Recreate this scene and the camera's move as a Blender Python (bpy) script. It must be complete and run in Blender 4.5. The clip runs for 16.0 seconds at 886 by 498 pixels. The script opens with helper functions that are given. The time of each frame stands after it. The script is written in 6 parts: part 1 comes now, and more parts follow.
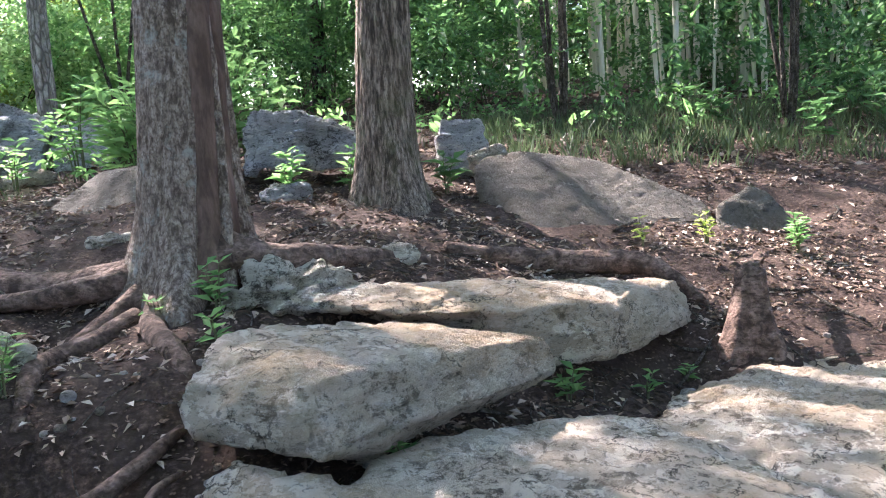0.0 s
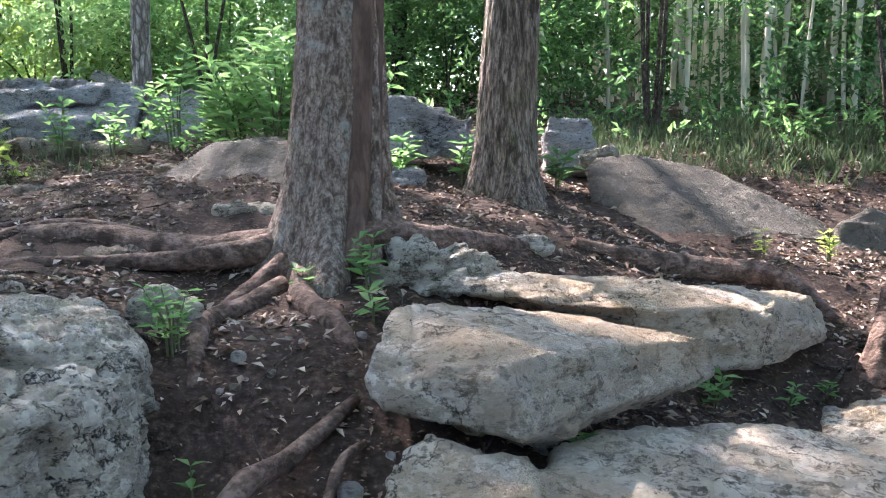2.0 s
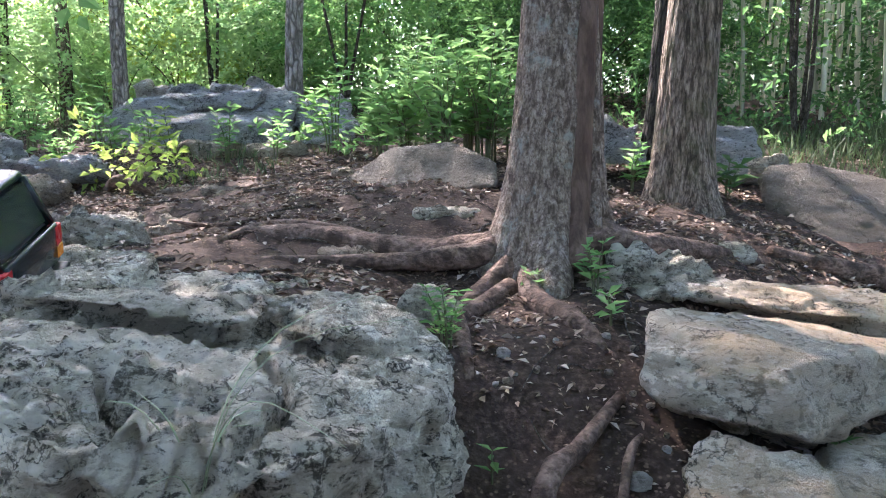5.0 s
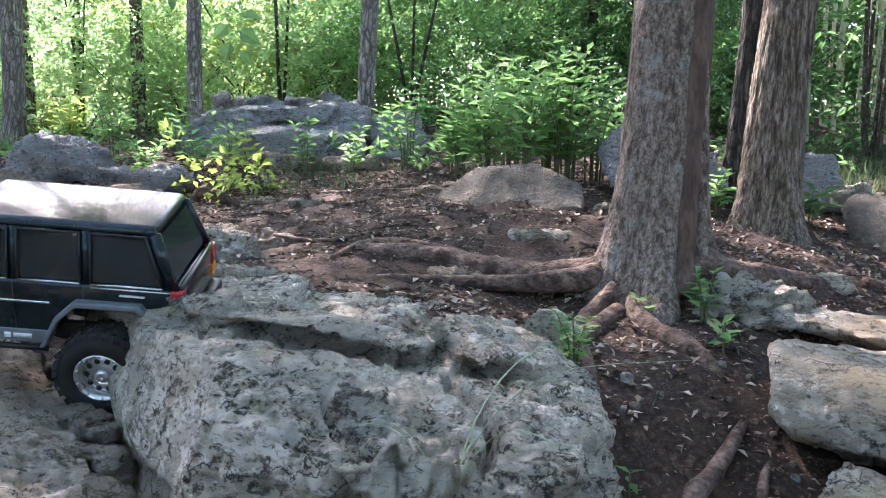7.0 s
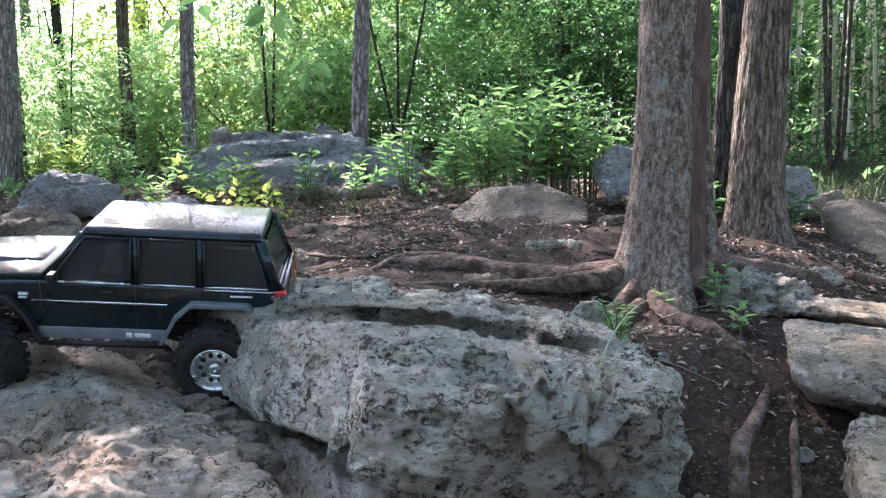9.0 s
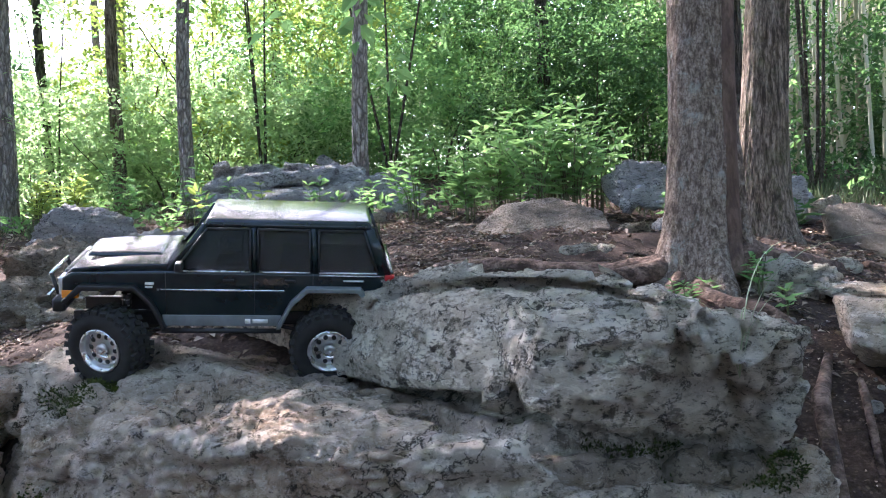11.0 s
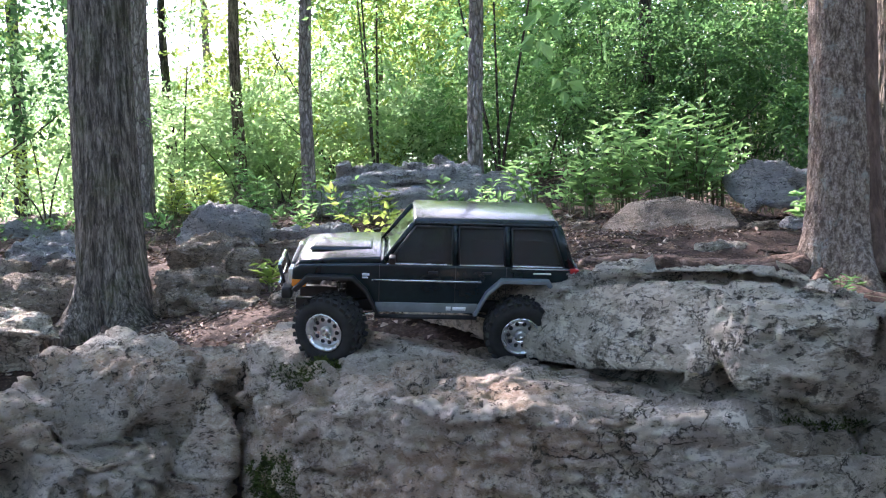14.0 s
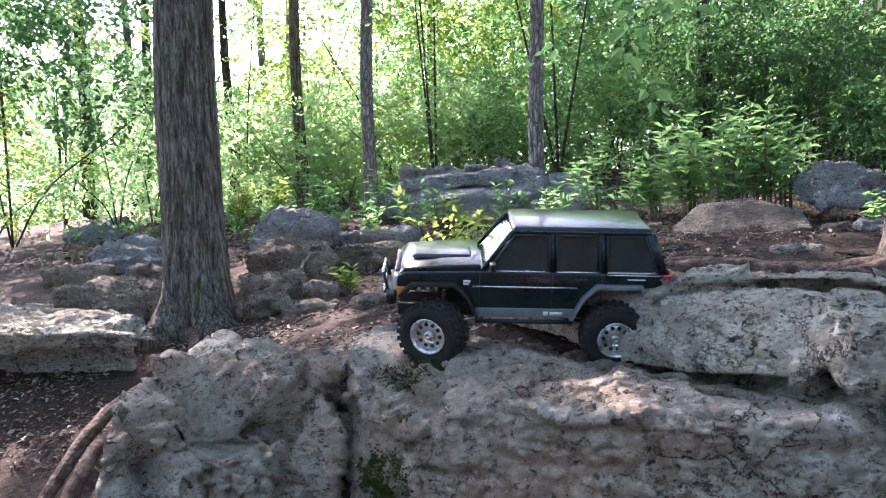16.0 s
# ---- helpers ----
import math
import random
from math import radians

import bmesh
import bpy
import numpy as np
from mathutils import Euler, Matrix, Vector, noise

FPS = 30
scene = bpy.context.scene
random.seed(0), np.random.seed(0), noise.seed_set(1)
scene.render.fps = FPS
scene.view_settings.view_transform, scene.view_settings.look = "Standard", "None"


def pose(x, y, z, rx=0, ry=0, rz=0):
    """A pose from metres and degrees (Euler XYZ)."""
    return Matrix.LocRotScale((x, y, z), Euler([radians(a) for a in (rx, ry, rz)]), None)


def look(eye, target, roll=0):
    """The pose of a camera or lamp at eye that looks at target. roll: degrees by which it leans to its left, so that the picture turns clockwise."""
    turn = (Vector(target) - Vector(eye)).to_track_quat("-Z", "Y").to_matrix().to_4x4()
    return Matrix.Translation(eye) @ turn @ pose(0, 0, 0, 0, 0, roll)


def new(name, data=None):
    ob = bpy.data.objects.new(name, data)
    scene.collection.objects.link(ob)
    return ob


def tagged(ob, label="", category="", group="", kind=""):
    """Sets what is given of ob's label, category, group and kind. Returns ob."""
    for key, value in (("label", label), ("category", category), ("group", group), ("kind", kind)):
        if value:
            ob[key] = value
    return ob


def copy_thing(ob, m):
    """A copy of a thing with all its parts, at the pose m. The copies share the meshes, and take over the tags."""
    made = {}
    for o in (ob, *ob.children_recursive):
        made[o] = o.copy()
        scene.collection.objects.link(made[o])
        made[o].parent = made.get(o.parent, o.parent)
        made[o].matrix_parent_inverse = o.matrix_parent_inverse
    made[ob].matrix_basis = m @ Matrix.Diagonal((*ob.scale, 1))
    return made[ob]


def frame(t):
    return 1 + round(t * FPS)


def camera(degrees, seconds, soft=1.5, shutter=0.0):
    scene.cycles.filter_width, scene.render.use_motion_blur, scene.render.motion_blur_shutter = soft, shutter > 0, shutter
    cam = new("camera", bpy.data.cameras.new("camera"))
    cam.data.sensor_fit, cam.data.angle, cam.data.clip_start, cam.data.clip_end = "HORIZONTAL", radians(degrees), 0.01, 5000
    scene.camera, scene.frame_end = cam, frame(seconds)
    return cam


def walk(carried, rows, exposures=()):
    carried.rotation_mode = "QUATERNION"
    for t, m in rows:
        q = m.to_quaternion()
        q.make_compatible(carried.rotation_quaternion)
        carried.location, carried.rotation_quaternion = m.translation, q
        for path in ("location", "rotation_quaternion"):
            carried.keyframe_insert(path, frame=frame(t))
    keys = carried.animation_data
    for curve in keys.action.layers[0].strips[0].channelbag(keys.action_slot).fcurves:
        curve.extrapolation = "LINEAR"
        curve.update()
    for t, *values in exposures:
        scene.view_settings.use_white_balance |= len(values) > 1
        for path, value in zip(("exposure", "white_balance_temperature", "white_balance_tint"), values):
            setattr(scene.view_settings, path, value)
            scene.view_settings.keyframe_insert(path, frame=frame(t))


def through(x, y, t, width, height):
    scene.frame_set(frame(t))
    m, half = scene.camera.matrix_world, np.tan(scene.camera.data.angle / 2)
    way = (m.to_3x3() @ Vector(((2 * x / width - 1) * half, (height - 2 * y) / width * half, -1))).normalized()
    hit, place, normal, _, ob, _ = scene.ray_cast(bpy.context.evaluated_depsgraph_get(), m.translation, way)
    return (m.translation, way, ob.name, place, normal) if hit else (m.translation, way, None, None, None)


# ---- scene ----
cam = camera(56.0, 16.0, soft=1.1)
PATH = [
    (0, (0.009, 0.023, 0.762), (-0.003, 2.005, 0.495), -5.0),
    (0.5, (-0.139, 0.03, 0.74), (-0.163, 2.012, 0.472), -4.5),
    (1, (-0.197, 0.037, 0.737), (-0.247, 2.02, 0.488), -3.2),
    (1.5, (-0.23, 0.048, 0.734), (-0.297, 2.032, 0.487), -2.0),
    (2, (-0.28, 0.04, 0.735), (-0.363, 2.021, 0.479), -0.6),
    (2.5, (-0.343, 0.028, 0.734), (-0.452, 2.009, 0.48), -0.8),
    (3, (-0.421, 0.014, 0.724), (-0.56, 1.993, 0.47), 0.2),
    (3.5, (-0.467, -0.001, 0.731), (-0.625, 1.977, 0.479), 0.2),
    (4, (-0.501, -0.02, 0.729), (-0.683, 1.955, 0.465), -0.1),
    (4.5, (-0.558, -0.058, 0.744), (-0.784, 1.912, 0.486), -0.4),
    (5, (-0.622, -0.106, 0.765), (-0.896, 1.858, 0.509), -0.2),
    (5.2, (-0.653, -0.137, 0.771), (-0.956, 1.823, 0.509), 0.2),
    (7.3, (-0.819, -0.266, 0.815), (-1.183, 1.686, 0.578), 1.3),
    (7.5, (-0.798, -0.309, 0.807), (-1.18, 1.639, 0.568), 1.3),
    (8, (-0.763, -0.381, 0.8), (-1.159, 1.565, 0.565), 1.6),
    (8.2, (-0.796, -0.403, 0.8), (-1.175, 1.548, 0.573), 1.2),
    (10.3, (-1.237, -0.634, 0.661), (-1.374, 1.36, 0.613), -2.0),
    (10.5, (-1.255, -0.647, 0.653), (-1.395, 1.347, 0.608), -2.0),
    (11, (-1.296, -0.678, 0.647), (-1.449, 1.315, 0.593), -2.5),
    (11.5, (-1.354, -0.72, 0.624), (-1.554, 1.268, 0.543), -2.2),
    (12, (-1.422, -0.784, 0.636), (-1.678, 1.198, 0.569), -1.8),
    (12.5, (-1.454, -0.827, 0.638), (-1.722, 1.154, 0.576), -1.2),
    (13, (-1.48, -0.854, 0.648), (-1.766, 1.124, 0.589), -1.5),
    (13.5, (-1.516, -0.89, 0.656), (-1.825, 1.085, 0.598), -2.1),
    (14, (-1.537, -0.926, 0.665), (-1.869, 1.045, 0.608), -2.3),
    (14.5, (-1.551, -0.958, 0.678), (-1.897, 1.011, 0.631), -2.3),
    (15, (-1.566, -0.974, 0.685), (-1.926, 0.992, 0.638), -2.7),
    (15.5, (-1.585, -0.995, 0.699), (-1.981, 0.965, 0.656), -2.9),
    (16, (-1.66, -1.044, 0.701), (-2.092, 0.908, 0.642), -2.7),
]
walk(cam, [(t, look(eye, target, roll)) for t, eye, target, roll in PATH], [(0.0, 3.05, 5850, 26), (5.0, 3.05, 5850, 27), (8.0, 2.95, 5800, 28), (16.0, 2.8, 5800, 31)])

# ---- light: a low evening sun behind the wood, and a bright sky ----
SUN_AZIMUTH, SUN_HEIGHT = 37.0, 42.0   # degrees to the left of +y, degrees up
world = bpy.data.worlds.new("world")
scene.world = world
world.use_nodes = True
wn = world.node_tree.nodes
sky = wn.new("ShaderNodeTexSky")
sky.sky_type = "NISHITA"
sky.sun_disc = False
sky.sun_elevation = radians(SUN_HEIGHT)
sky.sun_rotation = radians(-SUN_AZIMUTH)
sky.air_density, sky.dust_density, sky.ozone_density = 1.0, 2.0, 1.0
wn["Background"].inputs["Strength"].default_value = 0.15
world.node_tree.links.new(sky.outputs["Color"], wn["Background"].inputs["Color"])
sun = new("sun", bpy.data.lights.new("sun", "SUN"))
sun.data.energy, sun.data.angle, sun.data.color = 5.0, radians(0.6), (1.0, 0.9, 0.74)
_a, _h = radians(SUN_AZIMUTH), radians(SUN_HEIGHT)
SUNWARD = Vector((-math.sin(_a) * math.cos(_h), math.cos(_a) * math.cos(_h), math.sin(_h)))
sun.matrix_world = look(SUNWARD * 40, (0, 0, 0))

# ---- tools ----
rng = np.random.default_rng(7)


def _grad(ix, iy, iz):
    h = (ix * 374761393 + iy * 668265263 + iz * 2147483647) & 0xFFFFFFFF
    h = ((h ^ (h >> 13)) * 1274126177) & 0xFFFFFFFF
    h = h ^ (h >> 16)
    return h


def perlin(p):
    """Gradient noise, about -1 to 1, at the rows of p."""
    p = np.asarray(p, float)
    i = np.floor(p).astype(np.int64)
    f = p - i
    u = f * f * f * (f * (f * 6 - 15) + 10)
    out = np.zeros(len(p))
    for dx in (0, 1):
        for dy in (0, 1):
            for dz in (0, 1):
                h = _grad(i[:, 0] + dx, i[:, 1] + dy, i[:, 2] + dz)
                a, b = (h & 1023) / 1023 * 2 * np.pi, ((h >> 10) & 1023) / 1023 * 2 - 1
                s = np.sqrt(1 - b * b)
                d = (f[:, 0] - dx) * s * np.cos(a) + (f[:, 1] - dy) * s * np.sin(a) + (f[:, 2] - dz) * b
                w = (u[:, 0] if dx else 1 - u[:, 0]) * (u[:, 1] if dy else 1 - u[:, 1]) * (u[:, 2] if dz else 1 - u[:, 2])
                out += w * d
    return out * 1.5


def fbm(p, octaves=4, gain=0.5):
    p = np.asarray(p, float)
    total, amp = np.zeros(len(p)), 1.0
    for k in range(octaves):
        total += amp * perlin(p * 2 ** k + 17.3 * k)
        amp *= gain
    return total


def ridged(p, octaves=3):
    total, amp = np.zeros(len(p)), 1.0
    for k in range(octaves):
        total += amp * (1 - 2 * np.abs(perlin(np.asarray(p) * 2 ** k + 5.1 * k)))
        amp *= 0.5
    return total


def mesh_of(name, verts, faces, material=None, smooth=True):
    """A mesh from arrays; faces all of one size."""
    verts, faces = np.asarray(verts, np.float32), np.asarray(faces, np.int32)
    me = bpy.data.meshes.new(name)
    n = faces.shape[1]
    me.vertices.add(len(verts))
    me.vertices.foreach_set("co", verts.ravel())
    me.loops.add(faces.size)
    me.loops.foreach_set("vertex_index", faces.ravel())
    me.polygons.add(len(faces))
    me.polygons.foreach_set("loop_start", np.arange(0, faces.size, n, dtype=np.int32))
    me.polygons.foreach_set("loop_total", np.full(len(faces), n, np.int32))
    me.update(calc_edges=True)
    me.polygons.foreach_set("use_smooth", np.full(len(faces), smooth))
    if material:
        me.materials.append(material)
    return me


def thing(name, label, category, group="", kind="", at=(0, 0, 0)):
    ob = new(name)
    ob.empty_display_size = 0.05
    ob.location = at
    return tagged(ob, label, category, group, kind)


def child(name, me, parent, label=""):
    ob = new(name, me)
    ob.parent = parent
    ob.matrix_parent_inverse = parent.matrix_basis.inverted() if parent.parent is None else Matrix()
    return tagged(ob, label)


def part(name, bm, material, parent, label="", smooth=True):
    """Links a bmesh as one mesh object under a thing; its coordinates are the parent's own."""
    me = bpy.data.meshes.new(name)
    bm.to_mesh(me)
    bm.free()
    me.materials.append(material)
    me.polygons.foreach_set("use_smooth", np.full(len(me.polygons), smooth))
    ob = new(name, me)
    ob.parent = parent
    return tagged(ob, label)


def tube(points, radii, sides=10, rough=0.0, seed=0.0, freq=20.0, closed=True, flat=1.0):
    """Vertices and quads of a bent, tapered, knobbly tube along points."""
    pts = np.asarray(points, float)
    n = max(6, int(3 * len(pts)))
    s = np.linspace(0, len(pts) - 1, n)
    k = np.clip(s.astype(int), 0, len(pts) - 2)
    f = (s - k)[:, None]
    p0, p1, p2, p3 = pts[np.maximum(k - 1, 0)], pts[k], pts[k + 1], pts[np.minimum(k + 2, len(pts) - 1)]
    c = 0.5 * (2 * p1 + (p2 - p0) * f + (2 * p0 - 5 * p1 + 4 * p2 - p3) * f ** 2 + (3 * p1 - p0 - 3 * p2 + p3) * f ** 3)
    r = np.interp(s, np.arange(len(pts)), radii)
    d = np.gradient(c, axis=0)
    d /= np.linalg.norm(d, axis=1)[:, None] + 1e-9
    ref = np.array([0.0, 0.0, 1.0]) if abs(d[:, 2]).mean() < 0.8 else np.array([1.0, 0.0, 0.0])
    a = np.cross(d, ref)
    a /= np.linalg.norm(a, axis=1)[:, None]
    b = np.cross(a, d)
    th = np.linspace(0, 2 * np.pi, sides, endpoint=False)
    ring = c[:, None, :] + r[:, None, None] * (np.cos(th)[None, :, None] * a[:, None, :] + flat * np.sin(th)[None, :, None] * b[:, None, :])
    v = ring.reshape(-1, 3)
    if rough:
        out = (v - np.repeat(c, sides, 0))
        v = v + out * rough * fbm(v * freq + seed, 3)[:, None]
    i = np.arange((n - 1) * sides)
    row, col = i // sides, i % sides
    q = np.stack([row * sides + col, row * sides + (col + 1) % sides, (row + 1) * sides + (col + 1) % sides, (row + 1) * sides + col], 1)
    if closed:
        v = np.vstack([v, c[:1], c[-1:]])
        e = np.arange(sides)
        last = (n - 1) * sides
        q = np.vstack([q, np.stack([np.full(sides, len(v) - 2), (e + 1) % sides, e, e], 1)[:, [0, 1, 2, 2]], np.stack([np.full(sides, len(v) - 1), last + e, last + (e + 1) % sides, last + (e + 1) % sides], 1)])
    return v, q


def join(pieces):
    vs, fs, n = [], [], 0
    for v, f in pieces:
        vs.append(v)
        fs.append(np.asarray(f) + n)
        n += len(v)
    return np.vstack(vs), np.vstack(fs)


def quads_to_tris(q):
    q = np.asarray(q)
    t = np.vstack([q[:, [0, 1, 2]], q[:, [0, 2, 3]]])
    keep = (t[:, 0] != t[:, 1]) & (t[:, 1] != t[:, 2]) & (t[:, 0] != t[:, 2])
    return t[keep]


def tube_mesh(name, pieces, material):
    v, q = join(pieces) if isinstance(pieces, list) else pieces
    return mesh_of(name, v, quads_to_tris(q), material)


def blades(base, along, side, length, width, fold=0.25):
    """Folded leaves: base points, unit directions of the midrib and of the breadth, lengths, breadths. Two triangles each."""
    base, along, side = (np.asarray(x, float) for x in (base, along, side))
    length, width = np.asarray(length, float)[:, None], np.asarray(width, float)[:, None]
    up = np.cross(side, along)
    mid = base + along * length * 0.45
    v = np.stack([base, mid + side * width * 0.5 + up * width * fold, base + along * length - up * length * 0.12, mid - side * width * 0.5 + up * width * fold], 1).reshape(-1, 3)
    k = np.arange(len(base))[:, None] * 4
    f = np.vstack([k + [[0, 1, 2]], k + [[0, 2, 3]]])
    return v, f


def unit(v):
    v = np.asarray(v, float)
    return v / (np.linalg.norm(v, axis=-1, keepdims=True) + 1e-9)


def sprays(centres, outward, per, leaf, spread, droop=0.25, ratio=0.5):
    """Leaves set in flat sprays: at each centre a twig leads outward with leaves on both sides of it."""
    n = len(centres)
    out = unit(np.asarray(outward) + rng.normal(0, 0.45, (n, 3)))
    flat = unit(np.cross(out, rng.normal(0, 0.35, (n, 3)) + [0, 0, 1]))
    k = np.tile(np.arange(per), n)
    i = np.repeat(np.arange(n), per)
    t = (k + 1) / per
    sgn = np.where(k % 2, 1.0, -1.0)[:, None]
    base = centres[i] + out[i] * (t * spread)[:, None] + flat[i] * sgn * 0.01
    base[:, 2] -= droop * spread * t ** 2
    along = unit(flat[i] * sgn * (1.15 - 0.7 * t[:, None]) + out[i] * 0.7 + rng.normal(0, 0.28, (n * per, 3)) + [0, 0, -0.15])
    nrm = unit(np.cross(flat[i], out[i]) + rng.normal(0, 0.4, (n * per, 3)))
    side = unit(np.cross(along, nrm))
    ln = leaf * rng.uniform(0.6, 1.25, n * per)
    return blades(base, along, side, ln, ln * ratio)


# ---- node materials ----
class Nodes:
    def __init__(self, name):
        self.mat = bpy.data.materials.new(name)
        self.mat.use_nodes = True
        self.tree = self.mat.node_tree
        self.bsdf = self.tree.nodes["Principled BSDF"]
        self.out = self.tree.nodes["Material Output"]

    def add(self, kind, **sockets):
        n = self.tree.nodes.new(kind)
        for key, value in sockets.items():
            self.put(n, key.replace("_", " "), value)
        return n

    def put(self, n, key, value):
        s = n.inputs[key] if not key.isdigit() else n.inputs[int(key)]
        if isinstance(value, bpy.types.NodeSocket):
            self.tree.links.new(value, s)
        else:
            s.default_value = value

    def coords(self, scale=(1, 1, 1), which="Object"):
        tc = self.add("ShaderNodeTexCoord")
        m = self.add("ShaderNodeMapping")
        m.inputs["Scale"].default_value = scale
        self.tree.links.new(tc.outputs[which], m.inputs["Vector"])
        return m.outputs["Vector"]

    def noise(self, scale, detail=4, rough=0.55, vector=None, distortion=0.0):
        n = self.add("ShaderNodeTexNoise", Scale=scale, Detail=detail, Roughness=rough, Distortion=distortion)
        if vector is not None:
            self.put(n, "Vector", vector)
        return n.outputs["Fac"]

    def voronoi(self, scale, vector=None, feature="F1"):
        n = self.add("ShaderNodeTexVoronoi", Scale=scale)
        n.feature = feature
        if vector is not None:
            self.put(n, "Vector", vector)
        return n.outputs["Distance"]

    def ramp(self, fac, *stops):
        n = self.add("ShaderNodeValToRGB", Fac=fac)
        e = n.color_ramp.elements
        while len(e) < len(stops):
            e.new(0.5)
        for el, (at, colour) in zip(e, stops):
            el.position = at
            el.color = (*colour, 1) if not isinstance(colour, (int, float)) else (colour, colour, colour, 1)
        return n.outputs["Color"]

    def mix(self, fac, a, b, blend="MIX"):
        n = self.add("ShaderNodeMix")
        n.data_type, n.blend_type = "RGBA", blend
        for key, value in ((0, fac), (6, a), (7, b)):
            if isinstance(value, bpy.types.NodeSocket):
                self.tree.links.new(value, n.inputs[key])
            else:
                n.inputs[key].default_value = value if key == 0 else (*value, 1) if len(value) == 3 else value
        return n.outputs[2]

    def maths(self, op, a, b=0.0):
        n = self.add("ShaderNodeMath")
        n.operation = op
        for key, value in ((0, a), (1, b)):
            if isinstance(value, bpy.types.NodeSocket):
                self.tree.links.new(value, n.inputs[key])
            else:
                n.inputs[key].default_value = value
        return n.outputs[0]

    def bump(self, *layers):
        """Layers of (height, strength, distance), coarse first."""
        normal = None
        for height, strength, distance in layers:
            b = self.add("ShaderNodeBump", Strength=strength, Distance=distance, Height=height)
            if normal is not None:
                self.put(b, "Normal", normal)
            normal = b.outputs["Normal"]
        self.put(self.bsdf, "Normal", normal)

    def done(self, colour=None, rough=None, metal=None, spec=None):
        for key, value in (("Base Color", colour), ("Roughness", rough), ("Metallic", metal), ("Specular IOR Level", spec)):
            if value is not None:
                if key == "Base Color" and not isinstance(value, bpy.types.NodeSocket):
                    value = (*value, 1)
                self.put(self.bsdf, key, value)
        return self.mat


def plain(name, colour, rough=0.5, metal=0.0, grain=0.12, scale=60.0, bump=0.0):
    """A paint, plastic or metal with slight mottling."""
    m = Nodes(name)
    n = m.noise(scale, 5, 0.6, m.coords())
    c = m.ramp(n, (0.3, tuple(x * (1 - grain) for x in colour)), (0.7, tuple(min(1, x * (1 + grain)) for x in colour)))
    if bump:
        m.bump((n, bump, 0.002))
    r = m.ramp(m.noise(scale * 0.4, 3, 0.5, m.coords()), (0.3, max(0.03, rough - 0.08)), (0.7, min(1, rough + 0.08)))
    return m.done(c, r, metal)


